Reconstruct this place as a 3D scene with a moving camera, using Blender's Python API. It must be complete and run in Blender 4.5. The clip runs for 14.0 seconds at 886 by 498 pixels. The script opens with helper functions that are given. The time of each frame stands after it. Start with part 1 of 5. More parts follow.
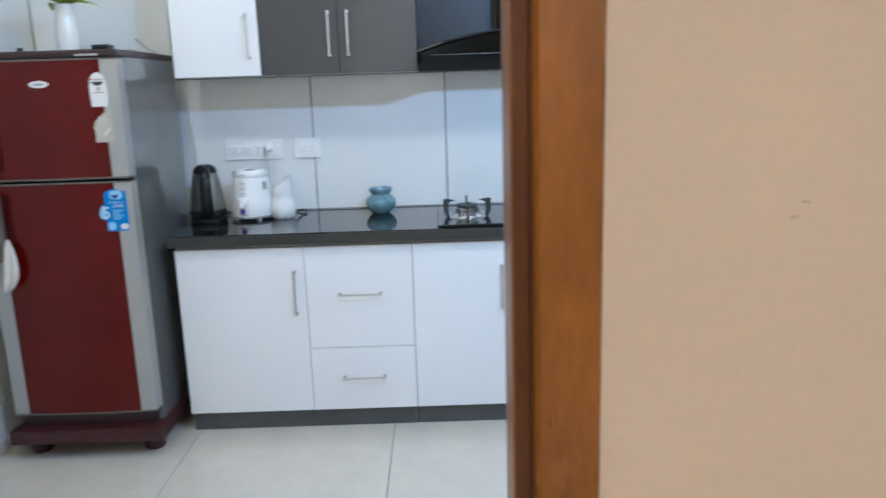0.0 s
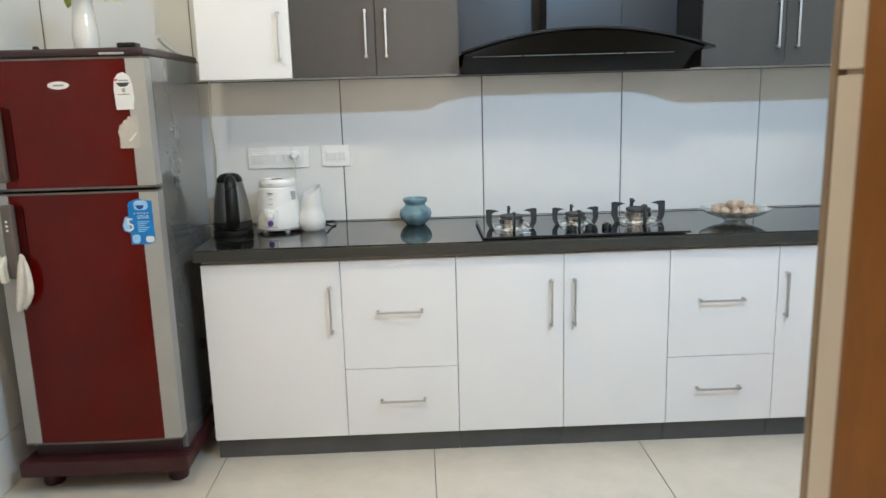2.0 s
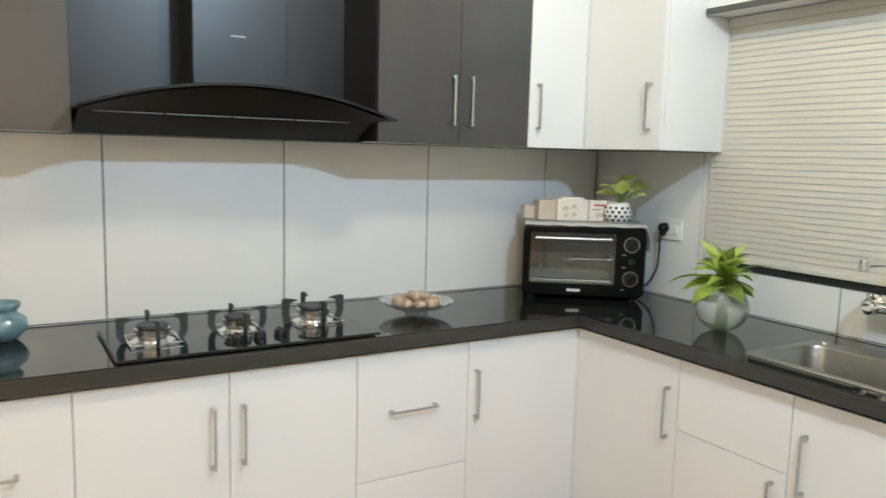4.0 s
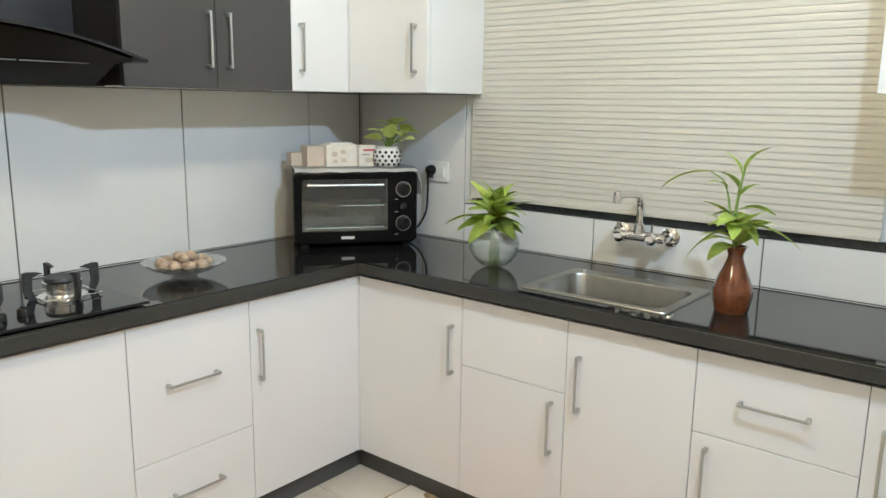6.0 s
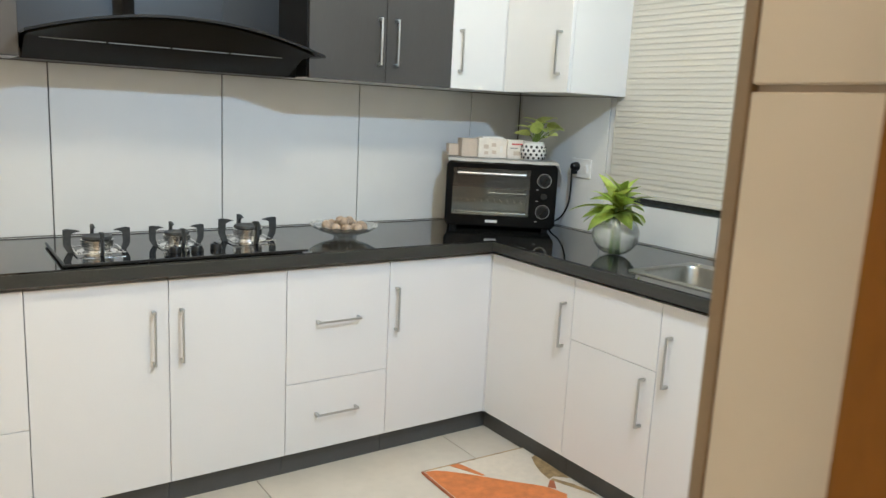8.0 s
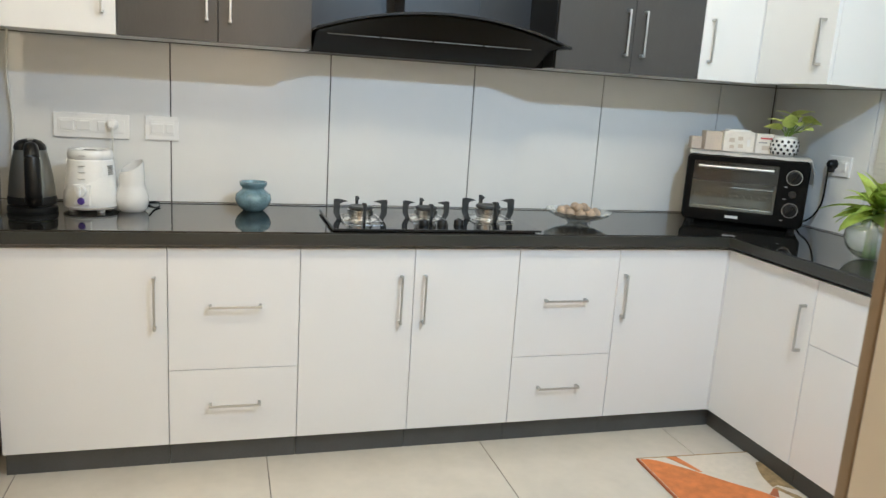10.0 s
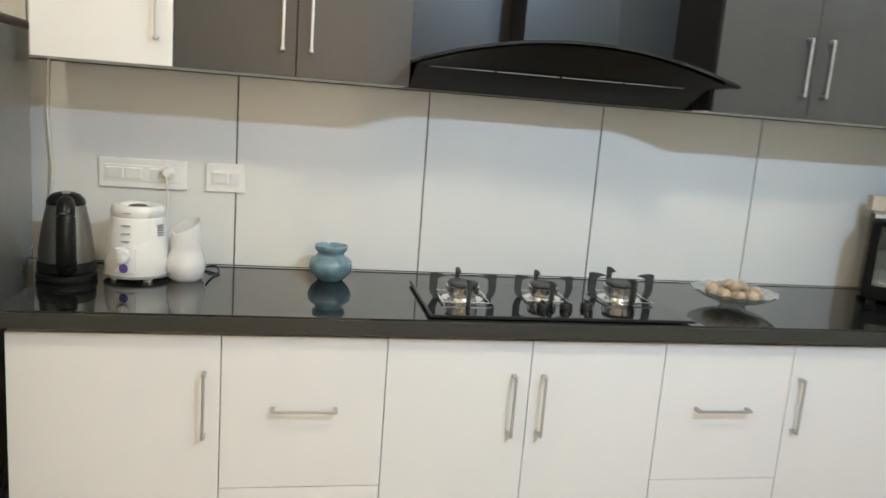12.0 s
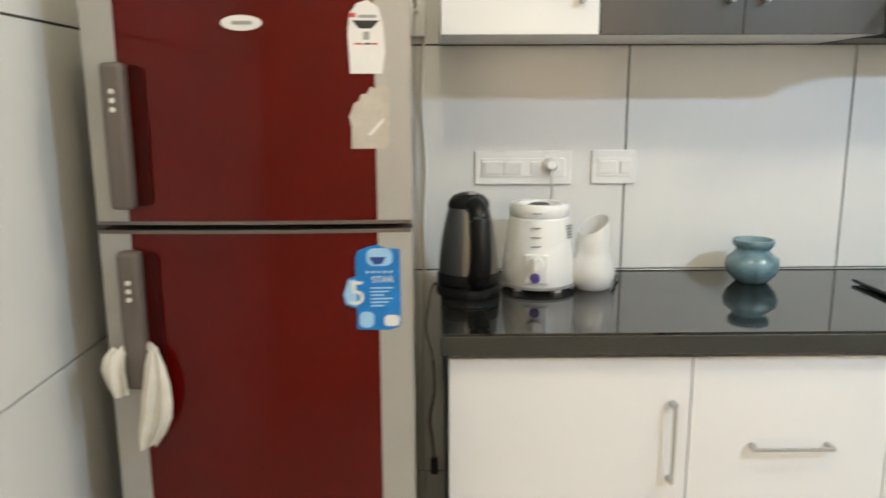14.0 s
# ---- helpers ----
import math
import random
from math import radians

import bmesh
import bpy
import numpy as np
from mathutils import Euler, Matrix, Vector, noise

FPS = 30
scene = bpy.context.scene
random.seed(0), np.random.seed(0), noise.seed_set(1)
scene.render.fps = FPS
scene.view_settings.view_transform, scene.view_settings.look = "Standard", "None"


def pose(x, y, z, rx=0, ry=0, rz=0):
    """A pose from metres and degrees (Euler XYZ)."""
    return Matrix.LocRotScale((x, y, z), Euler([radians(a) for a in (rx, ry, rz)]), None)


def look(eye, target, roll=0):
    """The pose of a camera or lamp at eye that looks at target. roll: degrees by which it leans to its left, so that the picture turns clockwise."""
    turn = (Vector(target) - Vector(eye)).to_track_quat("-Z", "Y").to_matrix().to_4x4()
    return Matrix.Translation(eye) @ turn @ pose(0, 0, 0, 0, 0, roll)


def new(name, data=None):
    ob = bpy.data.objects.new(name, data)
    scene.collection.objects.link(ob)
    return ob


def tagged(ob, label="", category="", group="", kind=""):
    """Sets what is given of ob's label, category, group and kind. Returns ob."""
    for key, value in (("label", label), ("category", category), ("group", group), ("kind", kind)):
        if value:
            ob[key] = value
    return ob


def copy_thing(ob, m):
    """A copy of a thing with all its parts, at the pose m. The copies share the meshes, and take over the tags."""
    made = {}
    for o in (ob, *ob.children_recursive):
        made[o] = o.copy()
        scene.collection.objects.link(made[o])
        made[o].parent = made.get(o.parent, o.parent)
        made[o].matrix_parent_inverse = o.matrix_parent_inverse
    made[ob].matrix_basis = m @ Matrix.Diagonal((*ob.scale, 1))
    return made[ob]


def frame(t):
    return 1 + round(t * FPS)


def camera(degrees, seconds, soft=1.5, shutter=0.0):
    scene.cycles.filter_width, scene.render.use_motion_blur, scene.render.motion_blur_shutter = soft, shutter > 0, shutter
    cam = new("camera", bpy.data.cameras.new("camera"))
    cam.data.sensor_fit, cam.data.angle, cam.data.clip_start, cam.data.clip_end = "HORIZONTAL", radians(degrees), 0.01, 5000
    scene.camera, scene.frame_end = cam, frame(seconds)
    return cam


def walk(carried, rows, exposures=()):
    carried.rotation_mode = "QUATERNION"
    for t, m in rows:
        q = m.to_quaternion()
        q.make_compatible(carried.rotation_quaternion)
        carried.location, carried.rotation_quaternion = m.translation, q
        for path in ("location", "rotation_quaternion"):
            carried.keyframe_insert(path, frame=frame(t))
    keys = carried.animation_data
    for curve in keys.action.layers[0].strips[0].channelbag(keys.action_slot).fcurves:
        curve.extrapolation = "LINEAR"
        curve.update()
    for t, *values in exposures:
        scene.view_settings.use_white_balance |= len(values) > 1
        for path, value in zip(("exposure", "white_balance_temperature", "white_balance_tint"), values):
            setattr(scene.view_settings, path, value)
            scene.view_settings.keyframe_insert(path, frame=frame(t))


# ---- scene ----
cam = camera(61.2, 14.0, soft=1.5, shutter=0.4)
PATH = [
    (0, (0.166, 0.422, 1.37), (0.174, 2.377, 0.947), -1.8),
    (0.5, (0.119, 0.393, 1.35), (-0.029, 2.345, 0.941), -0.8),
    (1, (0.055, 0.424, 1.35), (-0.0628, 2.378, 0.945), -1.3),
    (1.5, (-0.034, 0.466, 1.366), (0.002, 2.429, 0.983), -2.1),
    (2, (-0.0705, 0.6090, 1.3453), (-0.0118, 2.5702, 0.9518), -1.60),
    (2.5, (-0.073, 0.801, 1.367), (0.126, 2.764, 1.041), 0.0),
    (3, (-0.143, 0.955, 1.403), (0.457, 2.847, 1.163), -1.5),
    (3.5, (-0.184, 1.086, 1.396), (0.623, 2.898, 1.137), -1.4),
    (4, (-0.106, 1.235, 1.402), (0.927, 2.929, 1.151), 1.5),
    (4.2, (-0.104, 1.275, 1.4), (1.002, 2.921, 1.135), 2.5),
    (5.25, (-0.11, 1.42, 1.40), (1.43, 2.70, 1.06), 1.5),
    (6.3, (-0.147, 1.333, 1.396), (1.366, 2.58, 0.998), 0.4),
    (6.5, (-0.146, 1.299, 1.381), (1.298, 2.626, 0.991), 1.3),
    (7, (-0.13, 1.174, 1.362), (1.045, 2.733, 0.93), 4.1),
    (7.5, (-0.179, 1.048, 1.345), (0.919, 2.678, 0.976), 2.5),
    (8, (-0.1524, 0.9276, 1.3327), (0.9641, 2.5274, 0.9792), 2.92),
    (8.5, (-0.1792, 0.8327, 1.3172), (0.7057, 2.5884, 0.9614), 4.54),
    (8.7, (-0.182, 0.798, 1.309), (0.59, 2.607, 0.946), 5.0),
    (9.75, (-0.19, 0.775, 1.315), (0.38, 2.67, 0.912), 3.8),
    (10.8, (-0.203, 1.007, 1.326), (0.392, 2.864, 0.881), 2.5),
    (11, (-0.209, 1.075, 1.326), (0.419, 2.93, 0.922), 1.6),
    (11.5, (-0.219, 1.239, 1.332), (0.324, 3.126, 0.951), 2.2),
    (12, (-0.193, 1.405, 1.368), (0.19, 3.336, 1.014), 4.4),
    (12.5, (-0.294, 1.534, 1.329), (0.035, 3.471, 0.96), 5.2),
    (13, (-0.52, 1.684, 1.307), (-0.255, 3.633, 0.944), 2.0),
    (13.5, (-0.71, 1.809, 1.292), (-0.571, 3.772, 0.937), 1.3),
    (14, (-0.909, 1.835, 1.293), (-0.881, 3.797, 0.906), -0.2),
]
walk(cam, [(t, look(eye, target, roll)) for t, eye, target, roll in PATH], [(0.0, -0.05, 4640, 10), (0.5, -0.05, 5040, 10), (1.0, -0.05, 5140, 10), (1.5, 0.0, 5380, 10), (2.0, 0.0, 5480, 10), (2.6, 0.0, 5730, 10), (3.2, 0.0, 6020, 10), (7.5, 0.0, 6020, 10), (8.6, 0.0, 5730, 10), (11.0, 0.0, 5920, 10), (12.6, 0.0, 5970, 10), (14.0, 0.12, 5920, 10)])

# ---- world and lights ----
world = bpy.data.worlds.new("night")
scene.world = world
world.use_nodes = True
world.node_tree.nodes["Background"].inputs["Color"].default_value = (0.05, 0.07, 0.12, 1)
world.node_tree.nodes["Background"].inputs["Strength"].default_value = 0.25


def area_lamp(name, eye, target, sx, sy, watts, colour, shape="RECTANGLE"):
    d = bpy.data.lights.new(name, "AREA")
    d.shape, d.size, d.size_y, d.energy, d.color = shape, sx, sy, watts, colour
    ob = new(name, d)
    ob.matrix_world = look(eye, target)
    return ob


area_lamp("wall_lamp", (0.875, 1.40, 2.44), (0.875, 3.4, 0.9), 0.08, 0.08, 27, (0.59, 0.80, 1.0), "DISK")


def bulb_lamp(name, at, watts, colour, radius=0.09):
    d = bpy.data.lights.new(name, "POINT")
    d.shadow_soft_size, d.energy, d.color = radius, watts, colour
    ob = new(name, d)
    ob.location = at
    return ob


bulb_lamp("ceiling_lamp", (-0.93, 2.25, 2.62), 19.5, (1.0, 0.865, 0.590))
bulb_lamp("ceiling_lamp", (0.95, 2.30, 2.62), 32, (1.0, 0.865, 0.590))
area_lamp("hall_lamp", (0.30, -1.5, 2.70), (0.30, -2.45, 1.3), 1.2, 0.30, 125, (1.0, 0.87, 0.66))


# ---- materials ----
def mat(name, colour, rough=0.5, metal=0.0, var=0.06, scale=6.0, bump=0.0, bscale=120.0, coat=0.0, spec=0.5, per_object=0.0, stretch=(1, 1, 1)):
    m = bpy.data.materials.new(name)
    m.use_nodes = True
    nt = m.node_tree
    b = nt.nodes["Principled BSDF"]
    b.inputs["Roughness"].default_value = rough
    b.inputs["Metallic"].default_value = metal
    b.inputs["Coat Weight"].default_value = coat
    b.inputs["Coat Roughness"].default_value = 0.05
    b.inputs["Specular IOR Level"].default_value = spec
    co = nt.nodes.new("ShaderNodeTexCoord")
    mp = nt.nodes.new("ShaderNodeMapping")
    mp.inputs["Scale"].default_value = stretch
    nt.links.new(co.outputs["Object"], mp.inputs["Vector"])
    n1 = nt.nodes.new("ShaderNodeTexNoise")
    n1.inputs["Scale"].default_value = scale
    n1.inputs["Detail"].default_value = 6
    nt.links.new(mp.outputs["Vector"], n1.inputs["Vector"])
    n2 = nt.nodes.new("ShaderNodeTexNoise")
    n2.inputs["Scale"].default_value = bscale
    n2.inputs["Detail"].default_value = 3
    nt.links.new(mp.outputs["Vector"], n2.inputs["Vector"])
    mix = nt.nodes.new("ShaderNodeMath")
    mix.operation = "ADD"
    half = nt.nodes.new("ShaderNodeMath")
    half.operation = "MULTIPLY"
    half.inputs[1].default_value = 0.4
    nt.links.new(n2.outputs["Fac"], half.inputs[0])
    nt.links.new(n1.outputs["Fac"], mix.inputs[0])
    nt.links.new(half.outputs[0], mix.inputs[1])
    fac = mix.outputs[0]
    if per_object:
        oi = nt.nodes.new("ShaderNodeObjectInfo")
        pm = nt.nodes.new("ShaderNodeMath")
        pm.operation = "MULTIPLY_ADD"
        pm.inputs[1].default_value = per_object
        nt.links.new(oi.outputs["Random"], pm.inputs[0])
        nt.links.new(fac, pm.inputs[2])
        fac = pm.outputs[0]
    ramp = nt.nodes.new("ShaderNodeValToRGB")
    lo = [max(0.0, c * (1 - var)) for c in colour]
    hi = [min(1.0, c * (1 + var)) for c in colour]
    ramp.color_ramp.elements[0].position, ramp.color_ramp.elements[1].position = 0.45, 0.95
    ramp.color_ramp.elements[0].color, ramp.color_ramp.elements[1].color = (*lo, 1), (*hi, 1)
    nt.links.new(fac, ramp.inputs["Fac"])
    nt.links.new(ramp.outputs["Color"], b.inputs["Base Color"])
    if bump:
        bp = nt.nodes.new("ShaderNodeBump")
        bp.inputs["Strength"].default_value = bump
        bp.inputs["Distance"].default_value = 0.002
        nt.links.new(n2.outputs["Fac"], bp.inputs["Height"])
        nt.links.new(bp.outputs["Normal"], b.inputs["Normal"])
    rr = nt.nodes.new("ShaderNodeMapRange")
    rr.inputs["To Min"].default_value = max(0.0, rough * 0.8)
    rr.inputs["To Max"].default_value = min(1.0, rough * 1.2)
    nt.links.new(n1.outputs["Fac"], rr.inputs["Value"])
    nt.links.new(rr.outputs["Result"], b.inputs["Roughness"])
    return m


def glass(name, colour, rough=0.0, ior=1.45):
    m = bpy.data.materials.new(name)
    m.use_nodes = True
    b = m.node_tree.nodes["Principled BSDF"]
    b.inputs["Base Color"].default_value = (*colour, 1)
    b.inputs["Transmission Weight"].default_value = 1.0
    b.inputs["Roughness"].default_value = rough
    b.inputs["IOR"].default_value = ior
    return m


def thin_glass(name, milk, tint=(0.96, 0.97, 0.96)):
    """A thin clear pane: straight through, with mirror gloss towards the rim and a little milkiness."""
    m = bpy.data.materials.new(name)
    m.use_nodes = True
    nt = m.node_tree
    nt.nodes.remove(nt.nodes["Principled BSDF"])
    tr = nt.nodes.new("ShaderNodeBsdfTransparent")
    tr.inputs["Color"].default_value = (*tint, 1)
    df = nt.nodes.new("ShaderNodeBsdfDiffuse")
    df.inputs["Color"].default_value = (0.8, 0.8, 0.78, 1)
    gl = nt.nodes.new("ShaderNodeBsdfGlossy")
    gl.inputs["Roughness"].default_value = 0.03
    lw = nt.nodes.new("ShaderNodeLayerWeight")
    lw.inputs["Blend"].default_value = 0.5
    pw = nt.nodes.new("ShaderNodeMath")
    pw.operation = "POWER"
    pw.inputs[1].default_value = 3.5
    nt.links.new(lw.outputs["Facing"], pw.inputs[0])
    fr = nt.nodes.new("ShaderNodeMath")
    fr.operation = "MULTIPLY_ADD"
    fr.inputs[1].default_value, fr.inputs[2].default_value = 0.55, 0.05
    nt.links.new(pw.outputs[0], fr.inputs[0])
    a = nt.nodes.new("ShaderNodeMixShader")
    a.inputs[0].default_value = milk
    b = nt.nodes.new("ShaderNodeMixShader")
    nt.links.new(tr.outputs[0], a.inputs[1])
    nt.links.new(df.outputs[0], a.inputs[2])
    nt.links.new(fr.outputs[0], b.inputs[0])
    nt.links.new(a.outputs[0], b.inputs[1])
    nt.links.new(gl.outputs[0], b.inputs[2])
    nt.links.new(b.outputs[0], nt.nodes["Material Output"].inputs[0])
    return m


M = {
    "tile": mat("wall tile glaze", (0.79, 0.785, 0.765), 0.12, var=0.02, scale=3, bump=0.03, bscale=14, per_object=0.12),
    "grout": mat("grey grout", (0.17, 0.16, 0.15), 0.9, var=0.2, scale=30),
    "jamb_tile": mat("beige tile", (0.78, 0.70, 0.59), 0.3, var=0.03, scale=4, bump=0.04, bscale=20),
    "floor_tile": mat("vitrified floor tile", (0.61, 0.55, 0.465), 0.16, var=0.06, scale=7, bump=0.03, bscale=25, per_object=0.15),
    "floor_grout": mat("floor grout", (0.22, 0.19, 0.16), 0.9, var=0.2, scale=30),
    "paint": mat("peach wall paint", (0.72, 0.615, 0.50), 0.65, var=0.05, scale=2.0, bump=0.25, bscale=90),
    "ceiling": mat("ceiling paint", (0.82, 0.78, 0.70), 0.8, var=0.03, scale=2),
    "laminate": mat("white laminate", (0.80, 0.785, 0.775), 0.32, var=0.02, scale=2.5, bump=0.02, bscale=200),
    "laminate_cool": mat("white gloss laminate", (0.80, 0.80, 0.79), 0.22, var=0.02, scale=2.5, bump=0.02, bscale=200),
    "grey_lam": mat("charcoal laminate", (0.060, 0.058, 0.057), 0.25, var=0.10, scale=4, bump=0.04, bscale=260, stretch=(1, 1, 0.08)),
    "board_gloss": mat("charcoal gloss board", (0.016, 0.017, 0.019), 0.38, var=0.08, scale=3, bscale=8, spec=0.50, coat=0.0),
    "edge": mat("grey edge band", (0.42, 0.40, 0.37), 0.5),
    "plinth": mat("grey plinth", (0.085, 0.085, 0.082), 0.5, var=0.15, scale=8),
    "granite": mat("black granite", (0.013, 0.013, 0.0115), 0.04, var=0.5, scale=160, bscale=400, spec=0.75),
    "granite_edge": mat("black granite edge", (0.034, 0.034, 0.029), 0.35, var=0.35, scale=200, bscale=400),
    "steel": mat("brushed steel", (0.62, 0.61, 0.59), 0.28, 1.0, var=0.06, scale=20, bump=0.05, bscale=300, stretch=(1, 1, 0.1)),
    "chrome": mat("chrome", (0.80, 0.80, 0.80), 0.06, 1.0, var=0.03, scale=10),
    "satin": mat("satin nickel", (0.54, 0.535, 0.52), 0.33, 1.0, var=0.05, scale=40),
    "black_gloss": mat("black gloss", (0.008, 0.008, 0.009), 0.05, var=0.2, scale=5),
    "black_plastic": mat("black plastic", (0.009, 0.009, 0.009), 0.30, var=0.2, scale=20, bump=0.03, spec=0.35),
    "duct": mat("dark mirror steel", (0.013, 0.016, 0.021), 0.34, var=0.03, scale=3, bscale=10, spec=0.48, coat=0.0),
    "kettle_steel": mat("dark brushed steel", (0.33, 0.33, 0.31), 0.30, 1.0, var=0.06, scale=20, bump=0.05, bscale=300, stretch=(1, 1, 0.1)),
    "cast_iron": mat("cast iron", (0.045, 0.047, 0.047), 0.5, 0.3, var=0.3, scale=60, bump=0.2),
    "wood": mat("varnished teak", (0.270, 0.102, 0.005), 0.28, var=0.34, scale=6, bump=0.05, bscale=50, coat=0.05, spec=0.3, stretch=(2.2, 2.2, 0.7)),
    "wood_pale": mat("paler teak and worn chips", (0.27, 0.108, 0.010), 0.34, var=0.20, scale=6, bump=0.05, bscale=50, spec=0.25, stretch=(2.2, 2.2, 0.7)),
    "wood_dark": mat("darker teak", (0.120, 0.036, 0.003), 0.35, var=0.3, scale=6, bump=0.05, bscale=50, spec=0.3, stretch=(2.2, 2.2, 0.7)),
    # bodies of the charcoal wall cabinets, coloured darker than their doors
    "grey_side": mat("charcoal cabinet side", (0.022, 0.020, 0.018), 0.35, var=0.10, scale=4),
    "oven_black": mat("gloss black oven front", (0.005, 0.005, 0.005), 0.22, var=0.2, scale=12, spec=0.12),
    "oven_shade": mat("painted oven cavity shade", (0.012, 0.010, 0.007), 0.45, var=0.3, scale=14),
    "fridge_red": mat("maroon steel", (0.093, 0.0020, 0.0009), 0.06, var=0.16, scale=3, bump=0.05, bscale=9, spec=0.30),
    "fridge_silver": mat("silver vinyl", (0.42, 0.41, 0.385), 0.38, 0.35, var=0.05, scale=5),
    "fridge_side": mat("grey painted steel", (0.150, 0.147, 0.138), 0.14, 0.0, var=0.08, scale=5, bump=0.03, bscale=60, coat=0.6),
    "fridge_trim": mat("dark maroon plastic", (0.030, 0.011, 0.012), 0.35, var=0.15, scale=10),
    "handle_grey": mat("taupe plastic", (0.13, 0.105, 0.09), 0.4, var=0.08, scale=10),
    "stand": mat("maroon plastic stand", (0.046, 0.009, 0.011), 0.4, var=0.15, scale=10),
    "white_plastic": mat("white plastic", (0.86, 0.85, 0.83), 0.28, var=0.02, scale=6),
    "grey_plastic": mat("grey plastic", (0.30, 0.29, 0.28), 0.4),
    "purple": mat("violet plastic", (0.12, 0.07, 0.30), 0.35),
    "ceramic": mat("white ceramic", (0.78, 0.77, 0.75), 0.12, var=0.02, scale=8, coat=0.4),
    "teal": mat("teal crackle glaze", (0.155, 0.255, 0.300), 0.12, var=0.35, scale=30, bscale=180, bump=0.05, coat=0.6),
    "brown_glaze": mat("brown glaze", (0.17, 0.050, 0.016), 0.08, var=0.35, scale=25, bump=0.05, coat=0.6),
    "leaf": mat("money plant leaf", (0.52, 0.62, 0.17), 0.38, var=0.35, scale=14, per_object=0.25),
    "leaf_pale": mat("pale leaf", (0.74, 0.82, 0.32), 0.4, var=0.25, scale=14, per_object=0.25),
    "stem": mat("green stem", (0.20, 0.30, 0.07), 0.5, var=0.2, scale=20),
    "glass": thin_glass("clear glass", 0.13),
    "dish_glass": thin_glass("pressed glass", 0.28),
    "oven_glass": thin_glass("smoked glass", 0.02, (0.80, 0.80, 0.77)),
    "bright_steel": mat("bright steel", (0.82, 0.81, 0.79), 0.20, 1.0, var=0.04, scale=30),
    "hood_panel": mat("dim steel edge", (0.22, 0.21, 0.19), 0.3),
    "recess": mat("dark red recess", (0.040, 0.0015, 0.0008), 0.3, spec=0.12),
    "enamel": mat("pale enamel", (0.55, 0.54, 0.50), 0.35, var=0.15, scale=12),
    "hood_dark": mat("matt black hood", (0.016, 0.013, 0.008), 0.5, var=0.2, scale=6, spec=0.06),
    "sink_steel": mat("sink steel", (0.37, 0.365, 0.34), 0.34, 1.0, var=0.08, scale=30, bump=0.05, bscale=300),
    "water": glass("water", (0.96, 0.98, 0.96), 0.0, 1.33),
    "blind": mat("cream aluminium slat", (0.60, 0.575, 0.505), 0.32, var=0.03, scale=3),
    "blind_line": mat("slat edge", (0.52, 0.49, 0.41), 0.5),
    "trim_brown": mat("brown tile trim", (0.30, 0.22, 0.14), 0.45, var=0.1, scale=20),
    "sill": mat("dark granite sill", (0.03, 0.035, 0.035), 0.25, var=0.3, scale=80),
    "cloth": mat("cream towel", (0.72, 0.68, 0.60), 0.95, var=0.06, scale=30, bump=0.5, bscale=260),
    "sticker": mat("white sticker", (0.75, 0.73, 0.70), 0.45, var=0.04, scale=15),
    "sticker_worn": mat("torn sticker paper", (0.50, 0.45, 0.38), 0.7, var=0.12, scale=25),
    "blue": mat("blue sticker", (0.012, 0.19, 0.55), 0.35, var=0.2, scale=25),
    "blue_pale": mat("pale blue print", (0.35, 0.58, 0.80), 0.35, var=0.1, scale=40),
    "navy": mat("navy print", (0.02, 0.05, 0.25), 0.35),
    "red_print": mat("red print", (0.50, 0.07, 0.07), 0.4),
    "black_print": mat("black print", (0.02, 0.02, 0.02), 0.5),
    "cardboard": mat("kraft card", (0.58, 0.49, 0.40), 0.7, var=0.08, scale=15),
    "carton": mat("printed white carton", (0.74, 0.69, 0.62), 0.5, var=0.06, scale=30),
    "cable": mat("grey cable", (0.22, 0.19, 0.16), 0.5),
    "cable_white": mat("white cable", (0.70, 0.68, 0.63), 0.5),
    "nut": mat("date ladoo", (0.37, 0.275, 0.195), 0.6, var=0.3, scale=60, bump=0.4, bscale=90, per_object=0.3),
    "rug_cream": mat("cream rug pile", (0.66, 0.585, 0.49), 0.95, var=0.06, scale=40, bump=0.6, bscale=400),
    "rug_orange": mat("orange rug pile", (0.62, 0.20, 0.06), 0.95, var=0.2, scale=30, bump=0.6, bscale=400),
    "rug_brown": mat("brown rug pile", (0.34, 0.23, 0.11), 0.95, var=0.45, scale=30, bump=0.6, bscale=400),
    "rug_edge": mat("rust rug edge", (0.40, 0.12, 0.05), 0.95, var=0.2, scale=30),
}


def see_through(m, share):
    """Thin leaf: part of the light passes through it."""
    nt = m.node_tree
    b = nt.nodes["Principled BSDF"]
    tr = nt.nodes.new("ShaderNodeBsdfTranslucent")
    nt.links.new(b.inputs["Base Color"].links[0].from_socket, tr.inputs["Color"])
    mx = nt.nodes.new("ShaderNodeMixShader")
    mx.inputs[0].default_value = share
    nt.links.new(b.outputs[0], mx.inputs[1])
    nt.links.new(tr.outputs[0], mx.inputs[2])
    nt.links.new(mx.outputs[0], nt.nodes["Material Output"].inputs[0])


for key in ("leaf", "leaf_pale"):
    see_through(M[key], 0.42)


# ---- mesh helpers ----
def link_mesh(name, bm, material, smooth=False):
    me = bpy.data.meshes.new(name)
    bmesh.ops.recalc_face_normals(bm, faces=bm.faces[:])
    bm.to_mesh(me)
    bm.free()
    for mm in (material if isinstance(material, (list, tuple)) else [material]):
        me.materials.append(mm)
    if smooth:
        for p in me.polygons:
            p.use_smooth = True
        me.set_sharp_from_angle(angle=radians(40))
    return new(name, me)


